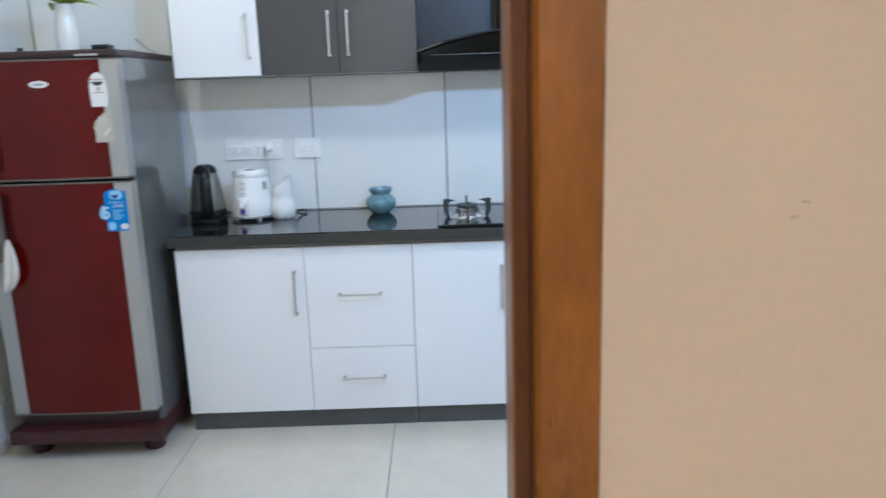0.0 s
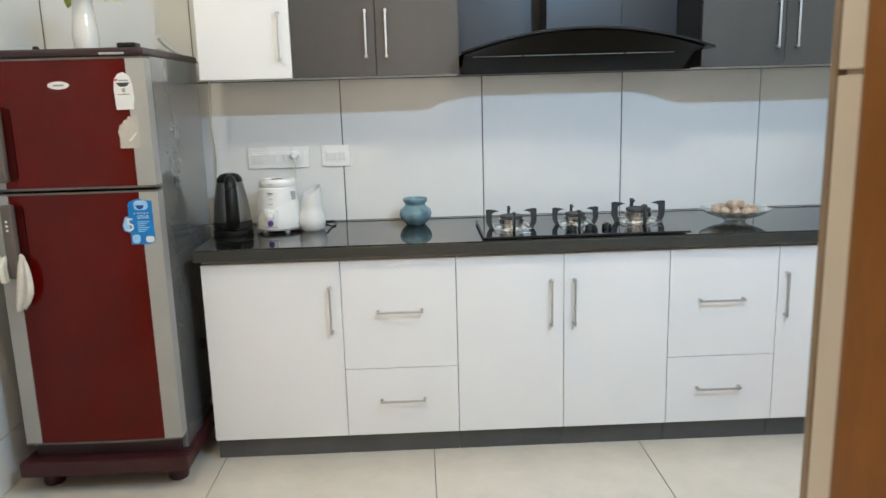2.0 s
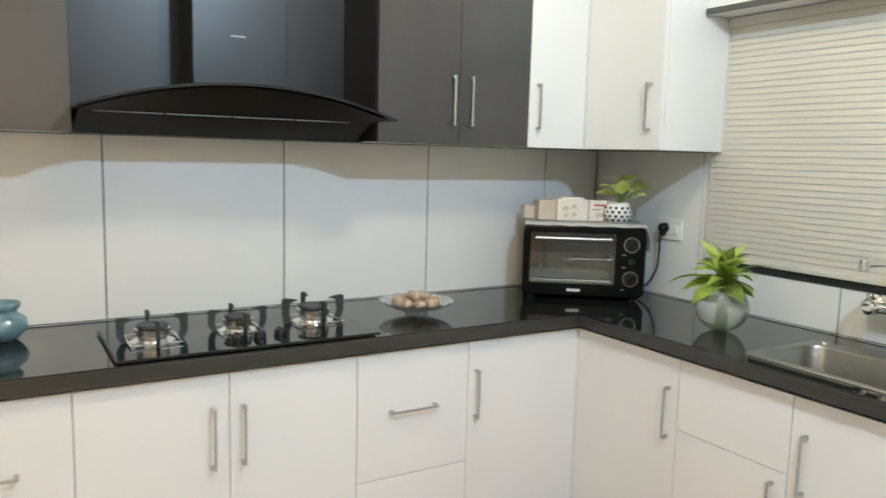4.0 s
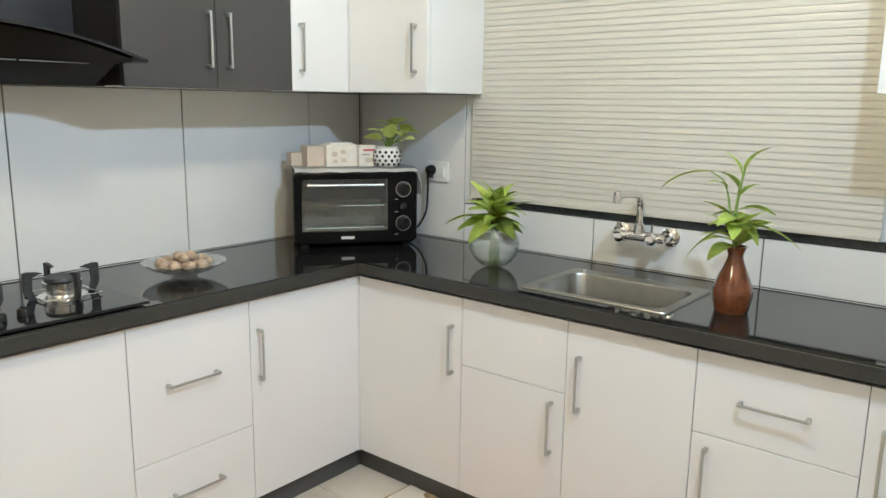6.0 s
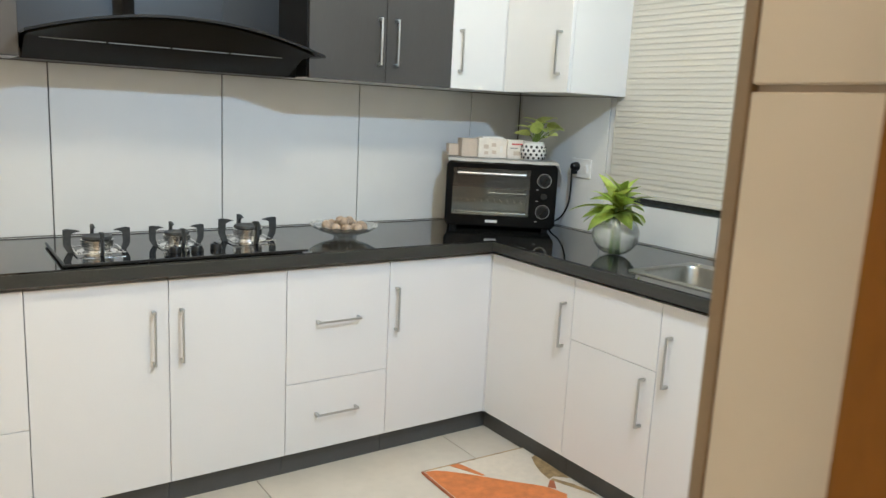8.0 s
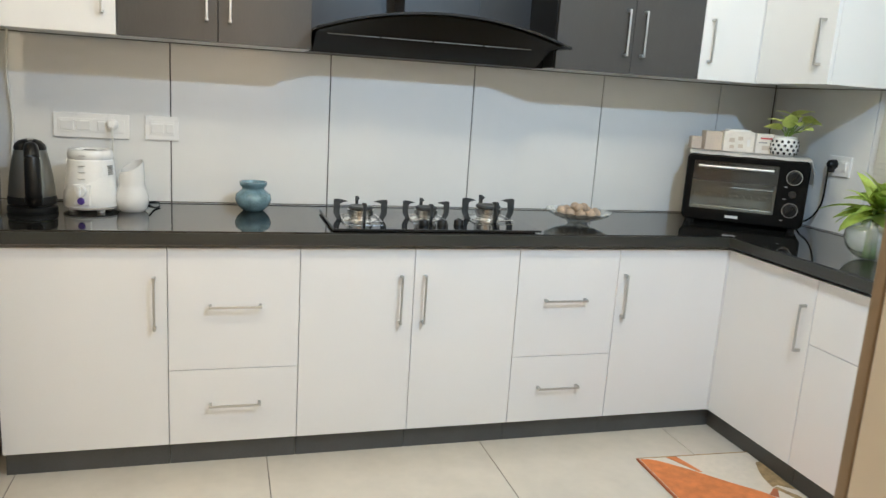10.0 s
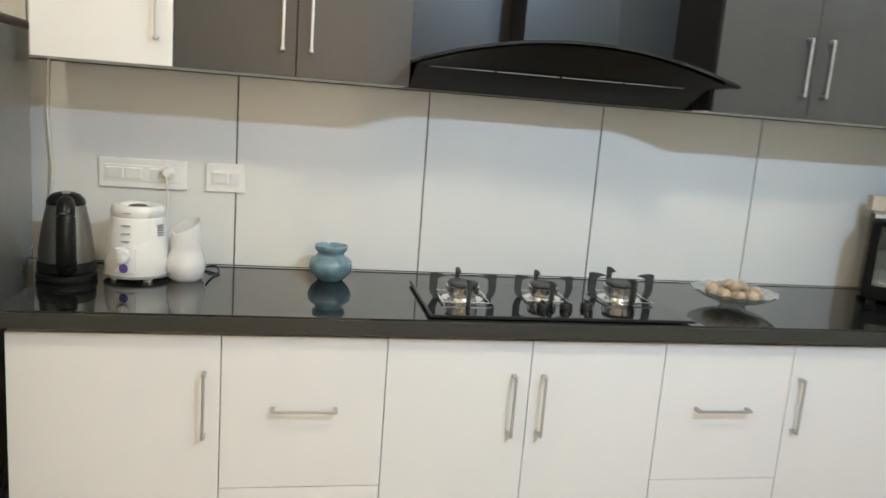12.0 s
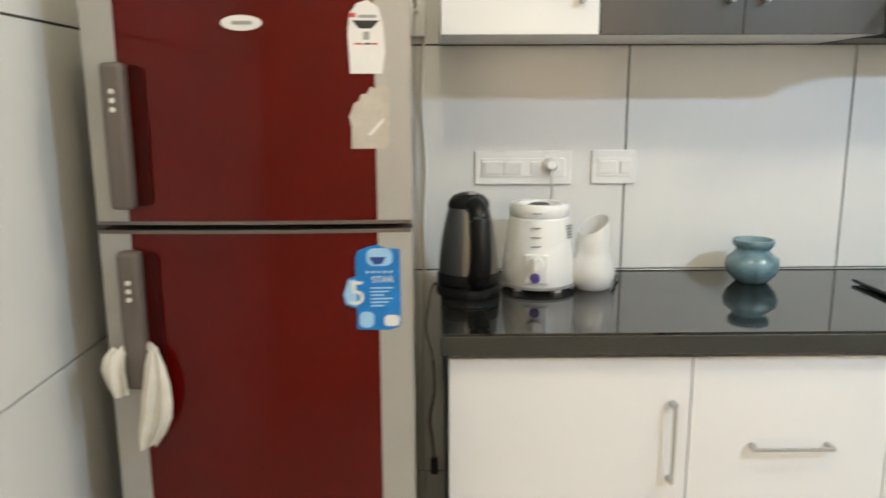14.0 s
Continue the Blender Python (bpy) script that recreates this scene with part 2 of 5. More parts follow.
def part(name, bm, material, parent, label="", smooth=False):
    ob = link_mesh(name, bm, material, smooth)
    ob.parent = parent
    if label:
        ob["label"] = label
    return ob


def thing(name, at, label, category, group="", rz=0.0):
    e = new(name)
    e.matrix_world = pose(*at, 0, 0, rz)
    e.empty_display_size = 0.05
    return tagged(e, label, category, group)


def box(x0, x1, y0, y1, z0, z1, bevel=0.0, seg=2):
    bm = bmesh.new()
    bmesh.ops.create_cube(bm, size=1.0)
    for v in bm.verts:
        v.co = Vector(((x0 + x1) / 2 + v.co.x * (x1 - x0), (y0 + y1) / 2 + v.co.y * (y1 - y0), (z0 + z1) / 2 + v.co.z * (z1 - z0)))
    if bevel:
        bmesh.ops.bevel(bm, geom=bm.edges[:], offset=bevel, segments=seg, affect="EDGES", profile=0.6)
    return bm


def join(*bms):
    out = bms[0]
    for b in bms[1:]:
        me = bpy.data.meshes.new("tmp")
        b.to_mesh(me)
        b.free()
        out.from_mesh(me)
        bpy.data.meshes.remove(me)
    return out


def moved(bm, m):
    bmesh.ops.transform(bm, matrix=m, verts=bm.verts[:])
    return bm


def lathe(profile, n=40, m=None, squash=1.0):
    """A turned body from (radius, height) pairs; a radius of 0 closes an end."""
    bm = bmesh.new()
    rings = []
    for r, z in profile:
        if r < 1e-6:
            rings.append([bm.verts.new((0, 0, z))])
        else:
            rings.append([bm.verts.new((r * math.cos(2 * math.pi * i / n), squash * r * math.sin(2 * math.pi * i / n), z)) for i in range(n)])
    for a, b in zip(rings, rings[1:]):
        for i in range(n):
            j = (i + 1) % n
            if len(a) == 1 and len(b) > 1:
                bm.faces.new((a[0], b[i], b[j]))
            elif len(b) == 1 and len(a) > 1:
                bm.faces.new((a[i], a[j], b[0]))
            elif len(a) > 1:
                bm.faces.new((a[i], a[j], b[j], b[i]))
    if m is not None:
        moved(bm, m)
    return bm


def smooth_path(points, n=8):
    """Catmull-Rom through the points."""
    p = [Vector(q) for q in points]
    p = [2 * p[0] - p[1]] + p + [2 * p[-1] - p[-2]]
    out = []
    for i in range(1, len(p) - 2):
        for k in range(n):
            t = k / n
            out.append(0.5 * ((2 * p[i]) + (p[i + 1] - p[i - 1]) * t + (2 * p[i - 1] - 5 * p[i] + 4 * p[i + 1] - p[i + 2]) * t * t + (3 * p[i] - p[i - 1] - 3 * p[i + 1] + p[i + 2]) * t ** 3))
    out.append(p[-2])
    return out


def tube(points, r, n=10, r_end=None, flat=1.0):
    """A round rod along points; r may taper to r_end."""
    pts = [Vector(q) for q in points]
    bm = bmesh.new()
    rings = []
    for i, q in enumerate(pts):
        d = (pts[min(i + 1, len(pts) - 1)] - pts[max(i - 1, 0)]).normalized()
        up = Vector((0, 0, 1)) if abs(d.z) < 0.95 else Vector((0, 1, 0))
        a = d.cross(up).normalized()
        b = a.cross(d).normalized()
        rad = r if r_end is None else r + (r_end - r) * i / (len(pts) - 1)
        rings.append([bm.verts.new(q + rad * (a * math.cos(2 * math.pi * k / n) + flat * b * math.sin(2 * math.pi * k / n))) for k in range(n)])
    for a, b in zip(rings, rings[1:]):
        for k in range(n):
            bm.faces.new((a[k], a[(k + 1) % n], b[(k + 1) % n], b[k]))
    bm.faces.new(rings[0])
    bm.faces.new(rings[-1][::-1])
    return bm


def prism(outline, y0, y1):
    """An outline in x and z, made solid from y0 to y1."""
    bm = bmesh.new()
    a = [bm.verts.new((x, y0, z)) for x, z in outline]
    b = [bm.verts.new((x, y1, z)) for x, z in outline]
    bm.faces.new(a)
    bm.faces.new(b[::-1])
    n = len(a)
    for i in range(n):
        bm.faces.new((a[i], b[i], b[(i + 1) % n], a[(i + 1) % n]))
    return bm


def flat_prism(outline, z0, z1):
    """An outline in x and y, made solid from z0 to z1."""
    bm = bmesh.new()
    a = [bm.verts.new((x, y, z0)) for x, y in outline]
    b = [bm.verts.new((x, y, z1)) for x, y in outline]
    bm.faces.new(a[::-1])
    bm.faces.new(b)
    n = len(a)
    for i in range(n):
        bm.faces.new((a[i], a[(i + 1) % n], b[(i + 1) % n], b[i]))
    return bm


def writing(text, size, material, parent, m, name="lettering"):
    cu = bpy.data.curves.new(name, "FONT")
    cu.body, cu.size, cu.extrude, cu.align_x, cu.align_y = text, size, 0.0003, "CENTER", "CENTER"
    tmp = new(name, cu)
    me = bpy.data.meshes.new_from_object(tmp.evaluated_get(bpy.context.evaluated_depsgraph_get()))
    bpy.data.objects.remove(tmp)
    bpy.data.curves.remove(cu)
    me.materials.clear()
    me.materials.append(material)
    ob = new(name, me)
    ob.parent = parent
    ob.matrix_basis = m
    return ob


# ---- plan ----
NORTH, EAST, WEST, SOUTH = 3.85, 2.31, -1.588, 1.217
TOP, UNDER, FRONT, EASTFRONT = 0.834, 0.790, 3.302, 1.757
HIGH = 2.75


def setting(name, bm, material):
    return tagged(link_mesh(name, bm, material), kind="structure")


floor = setting("floor", box(-3.0, 3.0, -2.6, 4.05, -0.12, -0.004), M["floor_grout"])
ceiling = setting("ceiling", box(-3.0, 3.0, -2.6, 4.05, HIGH, HIGH + 0.1), M["ceiling"])
wall_north = setting("wall_north", box(WEST - 0.15, EAST + 0.15, NORTH + 0.007, NORTH + 0.2, 0, HIGH), M["grout"])
wall_west = setting("wall_west", box(WEST - 0.15, WEST - 0.007, SOUTH, NORTH + 0.007, 0, HIGH), M["grout"])
# window opening in the east wall
WY0, WY1, WZ0, WZ1 = 1.74, 3.17, 1.026, 2.05
E0, E1 = EAST + 0.007, EAST + 0.16
wall_east = setting("wall_east", join(
    box(E0, E1, SOUTH, NORTH + 0.007, 0, WZ0), box(E0, E1, SOUTH, NORTH + 0.007, WZ1, HIGH),
    box(E0, E1, WY1, NORTH + 0.007, WZ0, WZ1), box(E0, E1, SOUTH, WY0, WZ0, WZ1)), M["grout"])
# doorway wall between hall and kitchen
JX, JL = 0.2708, -0.66
DZ = 2.10
wall_south = setting("wall_south", join(
    box(0.294, 3.0, 1.014, SOUTH - 0.007, 0, HIGH), box(JX, 0.294, 1.112, SOUTH - 0.011, 0, DZ + 0.04),
    box(-3.0, JL - 0.018, 1.014, 1.110, 0, HIGH), box(-3.0, JL - 0.05, 1.110, SOUTH, 0, HIGH), box(JL - 0.05, JL - 0.0005, 1.112, SOUTH, 0, DZ + 0.04),
    box(JL - 0.05, 0.294, 1.014, SOUTH - 0.007, DZ + 0.05, HIGH)), M["paint"])
hall_wall_west = setting("hall_wall_west", box(-3.0, -2.85, -2.6, 1.02, 0, HIGH), M["paint"])
hall_wall_east = setting("hall_wall_east", box(2.85, 3.0, -2.6, 1.02, 0, HIGH), M["paint"])
hall_wall_south = setting("hall_wall_south", box(-2.85, 2.85, -2.6, -2.45, 0, HIGH), M["paint"])


# door frame of the doorway
def frame_post(x_in, sign):
    s = sign
    pts = [(x_in + s * 0.001, 1.108), (x_in + s * 0.001, 1.036), (x_in + s * 0.015, 1.034), (x_in + s * 0.016, 1.012), (x_in + s * 0.020, 1.008),
           (x_in + s * 0.069, 1.008), (x_in + s * 0.071, 1.011), (x_in + s * 0.071, 1.019), (x_in + s * 0.068, 1.019), (x_in + s * 0.068, 1.108)]
    return flat_prism(pts, 0.0, DZ)


def frame_lining(x_in, sign):
    s = sign
    return flat_prism([(x_in, 1.1085), (x_in - s * 0.0005, 1.105), (x_in - s * 0.0005, 1.038), (x_in + s * 0.0004, 1.0355), (x_in + s * 0.0012, 1.0355), (x_in + s * 0.0012, 1.1085)], 0.0, DZ)


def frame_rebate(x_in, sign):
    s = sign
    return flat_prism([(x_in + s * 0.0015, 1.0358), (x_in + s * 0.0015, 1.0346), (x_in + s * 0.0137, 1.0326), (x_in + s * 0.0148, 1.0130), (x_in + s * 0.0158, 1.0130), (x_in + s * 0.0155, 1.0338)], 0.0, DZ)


door_frame = tagged(new("door_frame"), "varnished brown teak door frame without a door", "door frame", kind="structure")
for px, ps in ((0.2262, 1), (JL + 0.051, -1)):
    post = part("post", frame_post(px, ps), M["wood"], door_frame)
    # inner face in a slightly paler teak than the post
    part("lining", frame_lining(px, ps), M["wood_pale"], post, "slightly paler inner face of the post")
    # the rebate strip is coloured darker than the rest of the post
    part("rebate", frame_rebate(px, ps), M["wood_dark"], post, "darker rebate strip of the post")
part("lintel", box(JL - 0.018, 0.293, 1.010, 1.108, DZ, DZ + 0.05, 0.003), M["wood"], door_frame)
for k, (cx, cz, cw, ch) in enumerate(((0.2395, 1.095, 0.0022, 0.016), (0.241, 1.012, 0.0018, 0.010), (0.2405, 0.72, 0.0022, 0.022), (0.2385, 0.42, 0.002, 0.013))):
    part("worn_chip", moved(box(-cw, cw, -0.0006, 0.0006, -ch / 2, ch / 2, 0.0005, 1), pose(cx + 0.0165, 1.0078, cz, 0, 4 * (k - 1))), M["wood_pale"], door_frame)
for sx, sz, sr in ((0.461, 1.271, 8), (0.452, 1.259, -10)):
    part("scuff", moved(box(-0.0035, 0.0035, -0.0004, 0.0004, -0.001, 0.001, 0.0003, 1), pose(sx, 1.0138, sz, 0, sr)), M["cardboard"], wall_south)


# ---- base cabinets ----
def bow_handle(parent, length, vertical, name="handle"):
    """A bar handle with two feet, in front of a face at y = 0, centred on the origin."""
    h = length / 2
    bar = box(-h, h, -0.030, -0.0235, -0.0038, 0.0038, 0.002)
    feet = [box(s * h - (0.010 if s > 0 else 0), s * h + (0 if s > 0 else 0.010), -0.026, 0.0, -0.0055, 0.0055, 0.002) for s in (-1, 1)]
    bm = join(bar, *feet)
    if vertical:
        moved(bm, pose(0, 0, 0, 0, 90, 0))
    return part(name, bm, M["satin"], parent, "satin steel bow handle")


def leaf_front(parent, name, x0, x1, z0, z1, material, handle=None, thick=0.018):
    """A door or drawer front in the plane y = 0 to thick, with its handle (x, z, length, vertical)."""
    g = 0.0011
    d = part(name, box(x0 + g, x1 - g, 0.0, thick, z0 + g, z1 - g, 0.0012, 1), material, parent)
    if handle:
        hx, hz, ln, vert = handle
        h = bow_handle(d, ln, vert)
        h.matrix_basis = pose(hx, 0, hz)
    return d


Z0, ZT = 0.086, 0.774


def base_unit(at, rz, width, fronts, label, depth=0.52):
    u = thing("base_cabinet", at, label, "cabinet", "white kitchen base cabinets", rz)
    part("body", box(0.001, width - 0.001, 0.0195, depth, Z0, UNDER - (0.235 if rz else 0.001)), M["edge"], u)
    part("plinth", box(0.001, width - 0.001, 0.034, 0.05, 0.0, Z0 - 0.001), M["plinth"], u, "dark grey plinth board")
    for f in fronts:
        leaf_front(u, *f)
    return u


L = M["laminate"]
VZ, DU, DL, SPLIT = 0.590, 0.577, 0.227, 0.353
base_unit((-0.878, FRONT, 0), 0, 0.507, [("door", 0, 0.507, Z0, ZT, L, (0.467, VZ, 0.178, True))], "white laminate base cabinet with one door beside the fridge")
base_unit((-0.371, FRONT, 0), 0, 0.426, [("drawer", 0, 0.426, SPLIT, ZT, L, (0.215, DU, 0.172, False)), ("drawer", 0, 0.426, Z0, SPLIT, L, (0.215, DL, 0.172, False))], "white laminate base cabinet with two deep drawers")
base_unit((0.055, FRONT, 0), 0, 0.402, [("door", 0, 0.402, Z0, ZT, L, (0.354, VZ, 0.178, True))], "white laminate base cabinet door under the gas hob")
base_unit((0.457, FRONT, 0), 0, 0.398, [("door", 0, 0.398, Z0, ZT, L, (0.038, VZ, 0.178, True))], "white laminate base cabinet door under the gas hob")
base_unit((0.855, FRONT, 0), 0, 0.413, [("drawer", 0, 0.413, SPLIT, ZT, L, (0.198, DU, 0.172, False)), ("drawer", 0, 0.413, Z0, SPLIT, L, (0.198, DL, 0.172, False))], "white laminate base cabinet with two deep drawers")
base_unit((1.268, FRONT, 0), 0, 0.486, [("door", 0, 0.486, Z0, ZT, L, (0.030, VZ, 0.172, True))], "white laminate corner base cabinet with one door")
# east run: local x runs south
SR = 0.543
base_unit((EASTFRONT, FRONT - 0.003, 0), -90, 0.479, [("door", 0, 0.479, Z0, ZT, L, (0.442, VZ, 0.172, True))], "white laminate corner base cabinet with one door")
base_unit((EASTFRONT, 2.820, 0), -90, 0.395, [("front_panel", 0, 0.395, SR, ZT, L), ("door", 0, 0.395, Z0, SR, L, (0.352, 0.424, 0.172, True))], "white laminate sink cabinet with a plain upper panel")
base_unit((EASTFRONT, 2.425, 0), -90, 0.390, [("door", 0, 0.390, Z0, ZT, L, (0.047, VZ, 0.172, True))], "white laminate base cabinet with one door under the sink")
base_unit((EASTFRONT, 2.035, 0), -90, 0.405, [("drawer", 0, 0.405, SR, ZT, L, (0.203, 0.656, 0.172, False)), ("door", 0, 0.405, Z0, SR, L, (0.044, 0.424, 0.172, True))], "white laminate base cabinet with a drawer over a door")
base_unit((EASTFRONT, 1.630, 0), -90, 0.430, [("door", 0, 0.430, Z0, ZT, L, (0.040, VZ, 0.172, True))], "white laminate base cabinet at the end of the run")

filler = thing("corner_filler", (0, 0, 0), "white corner filler strip between base cabinets", "panel")
part("strip", box(1.7536, 1.775, 3.2990, 3.320, Z0, ZT), L, filler)
part("plinth", join(box(1.7540, 1.8065, 3.3365, 3.3515, 0.0, Z0 - 0.001), box(1.7915, 1.8065, 3.2985, 3.3364, 0.0, Z0 - 0.001)), M["plinth"], filler, "dark grey plinth board")

# worktop with a cut-out for the sink
SX0, SX1, SY0, SY1 = 1.80, 2.16, 2.145, 2.63
worktop = thing("worktop", (0, 0, 0), "polished black granite L-shaped worktop", "countertop")
EX, FY = EASTFRONT - 0.026, FRONT - 0.026
cut = 0.014
xw, yn = EAST - 0.002, NORTH - 0.002
ax, bx, ay, by = SX0 + cut, SX1 - cut, SY0 + cut, SY1 - cut
part("slab", flat_prism([(-0.890, FY + 0.002), (-0.890, yn), (xw, yn), (xw, by), (ax, by), (ax, ay), (xw, ay), (xw, SOUTH + 0.004), (EX + 0.002, SOUTH + 0.004), (EX + 0.002, FY + 0.002)][::-1], UNDER, TOP), M["granite"], worktop)
part("slab", box(bx, xw, ay + 0.0005, by - 0.0005, UNDER, TOP), M["granite"], worktop)
part("front_edge", box(-0.892, EX + 0.001, FY - 0.001, FY + 0.003, UNDER - 0.001, TOP - 0.006, 0.0008, 1), M["granite_edge"], worktop, "dark honed granite edge")
part("front_edge", box(EX - 0.001, EX + 0.003, SOUTH + 0.005, FY, UNDER - 0.001, TOP - 0.006, 0.0008, 1), M["granite_edge"], worktop, "dark honed granite edge")

# ---- wall cabinets ----
UF, UB, UH = 3.550, 1.436, 2.16


def wall_unit(at, rz, width, fronts, side, label, depth=0.297):
    u = thing("wall_cabinet", at, label, "cabinet", "kitchen wall cabinets", rz)
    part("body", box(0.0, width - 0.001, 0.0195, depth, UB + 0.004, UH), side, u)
    part("bottom_panel", box(0.0, width - 0.001, 0.0195, depth, UB + 0.0015, UB + 0.0038), M["laminate"], u, "pale laminate underside")
    for f in fronts:
        leaf_front(u, *f)
    return u


W, G = M["laminate_cool"], M["grey_lam"]
HZ = 1.592
wall_unit((-0.888, UF, 0), 0, 0.352, [("door", 0, 0.352, UB, UH, M["laminate"], (0.311, HZ, 0.178, True))], M["laminate"], "cream white wall cabinet with one door")
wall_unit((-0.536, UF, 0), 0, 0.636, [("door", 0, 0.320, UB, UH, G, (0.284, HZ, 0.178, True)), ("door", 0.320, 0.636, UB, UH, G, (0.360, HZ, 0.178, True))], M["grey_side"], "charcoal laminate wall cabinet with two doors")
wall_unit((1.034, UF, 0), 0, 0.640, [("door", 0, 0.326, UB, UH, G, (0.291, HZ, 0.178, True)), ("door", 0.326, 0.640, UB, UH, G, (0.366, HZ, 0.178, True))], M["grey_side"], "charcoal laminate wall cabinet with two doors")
wall_unit((1.674, UF, 0), 0, 0.280, [("door", 0, 0.280, UB, UH, W, (0.037, HZ, 0.172, True))], W, "white wall cabinet with one door in the corner")
u = wall_unit((1.957, UF - 0.002, 0), -90, 0.398, [("door", 0, 0.398, UB, UH, W, (0.345, HZ, 0.172, True))], W, "white wall cabinet beside the window", 0.351)
filler = thing("corner_filler", (0, 0, 0), "white corner filler strip between wall cabinets", "panel")
part("strip", box(1.9540, 1.976, 3.5490, 3.570, UB + 0.001, UH), W, filler)
# board behind the hood, between the grey cabinets
hood_board = thing("hood_backboard", (0, 0, 0), "glossy charcoal board behind the cooker hood", "panel")
part("board", box(0.101, 1.033, 3.838, NORTH - 0.001, 1.44, UH), M["board_gloss"], hood_board)
part("top_board", box(0.101, 1.033, 3.56, 3.837, UH - 0.02, UH), M["board_gloss"], hood_board)
bulkhead = setting("bulkhead", join(box(-0.888, EAST - 0.001, UF + 0.001, NORTH - 0.001, UH + 0.002, HIGH), box(1.958, EAST - 0.001, 3.152, UF, UH + 0.002, HIGH)), M["ceiling"])
# south end wall cabinet beyond the window
wall_unit((1.980, 1.730, 0), -90, 0.49, [("door", 0, 0.49, UB, UH, W, (0.05, HZ, 0.172, True))], W, "white wall cabinet at the far end of the window", 0.32)


# ---- fridge on its stand ----
FW, FD = 0.547, 0.60
fridge_stand = thing("fridge_stand", (-1.492, 3.135, 0), "maroon plastic fridge stand with round feet", "stand")
part("frame", join(box(-0.022, FW + 0.022, -0.035, 0.035, 0.068, 0.124, 0.010), box(-0.022, FW + 0.022, FD - 0.03, FD + 0.03, 0.068, 0.124, 0.010),
                   box(-0.021, 0.045, 0.02, FD, 0.070, 0.120, 0.008), box(FW - 0.045, FW + 0.021, 0.02, FD, 0.070, 0.120, 0.008)), M["stand"], fridge_stand)
for fx in (0.045, FW - 0.05):
    for fy in (0.068, FD - 0.02):
        part("foot", lathe([(0, 0), (0.034, 0), (0.038, 0.01), (0.036, 0.069), (0, 0.069)], 20, pose(fx, fy, 0)), M["stand"], fridge_stand, smooth=True)
fridge = thing("fridge", (-1.492, 3.135, 0), "maroon two-door fridge with silver side strips, slightly worn", "fridge")


def bow(x):
    u = (x - FW / 2) / (FW / 2)
    return -0.010 * (1 - u * u)


def bow_panel(x0, x1, z0, z1, proud=0.0, back=0.055, n=10):
    """A slab whose front follows the doors' slight bow."""
    bm = bmesh.new()
    cols = []
    for i in range(n + 1):
        x = x0 + (x1 - x0) * i / n
        y = bow(x) - proud
        cols.append([bm.verts.new((x, yy, zz)) for yy, zz in ((y, z0), (y, z1), (back, z1), (back, z0))])
    for a, b in zip(cols, cols[1:]):
        for k in range(4):
            bm.faces.new((a[k], a[(k + 1) % 4], b[(k + 1) % 4], b[k]))
    bm.faces.new(cols[0])
    bm.faces.new(cols[-1][::-1])
    return bm


def bow_sheet(outline, proud, thick=0.0006):
    """A thin flat print of any outline on the bowed door."""
    bm = bmesh.new()
    a = [bm.verts.new((x, bow(x) - proud - thick, z)) for x, z in outline]
    b = [bm.verts.new((x, bow(x) - proud, z)) for x, z in outline]
    bm.faces.new(a)
    bm.faces.new(b[::-1])
    for i in range(len(a)):
        bm.faces.new((a[i], b[i], b[(i + 1) % len(a)], a[(i + 1) % len(a)]))
    return bm


def rounded(x0, x1, z0, z1, r, n=5):
    out = []
    for cx, cz, a0 in ((x1 - r, z1 - r, 0), (x0 + r, z1 - r, 90), (x0 + r, z0 + r, 180), (x1 - r, z0 + r, 270)):
        for i in range(n + 1):
            a = radians(a0 + 90 * i / n)
            out.append((cx + r * math.cos(a), cz + r * math.sin(a)))
    return out


part("body", box(0.004, FW - 0.002, 0.060, FD, 0.112, 1.515, 0.006), M["fridge_side"], fridge, "grey painted steel fridge side")
part("top_cap", box(-0.004, FW + 0.002, -0.014, FD, 1.508, 1.536, 0.0125, 4), M["fridge_trim"], fridge, "dark maroon plastic top cap")
part("kick_plate", box(0.02, FW - 0.02, 0.02, 0.06, 0.112, 0.176, 0.004), M["fridge_trim"], fridge)
part("hinge_cover", box(0.462, 0.522, 0.004, 0.06, 1.534, 1.552, 0.006), M["black_plastic"], fridge)
part("hinge_strip", box(0.41, 0.49, -0.0155, -0.010, 1.513, 1.521, 0.002), M["fridge_silver"], fridge)


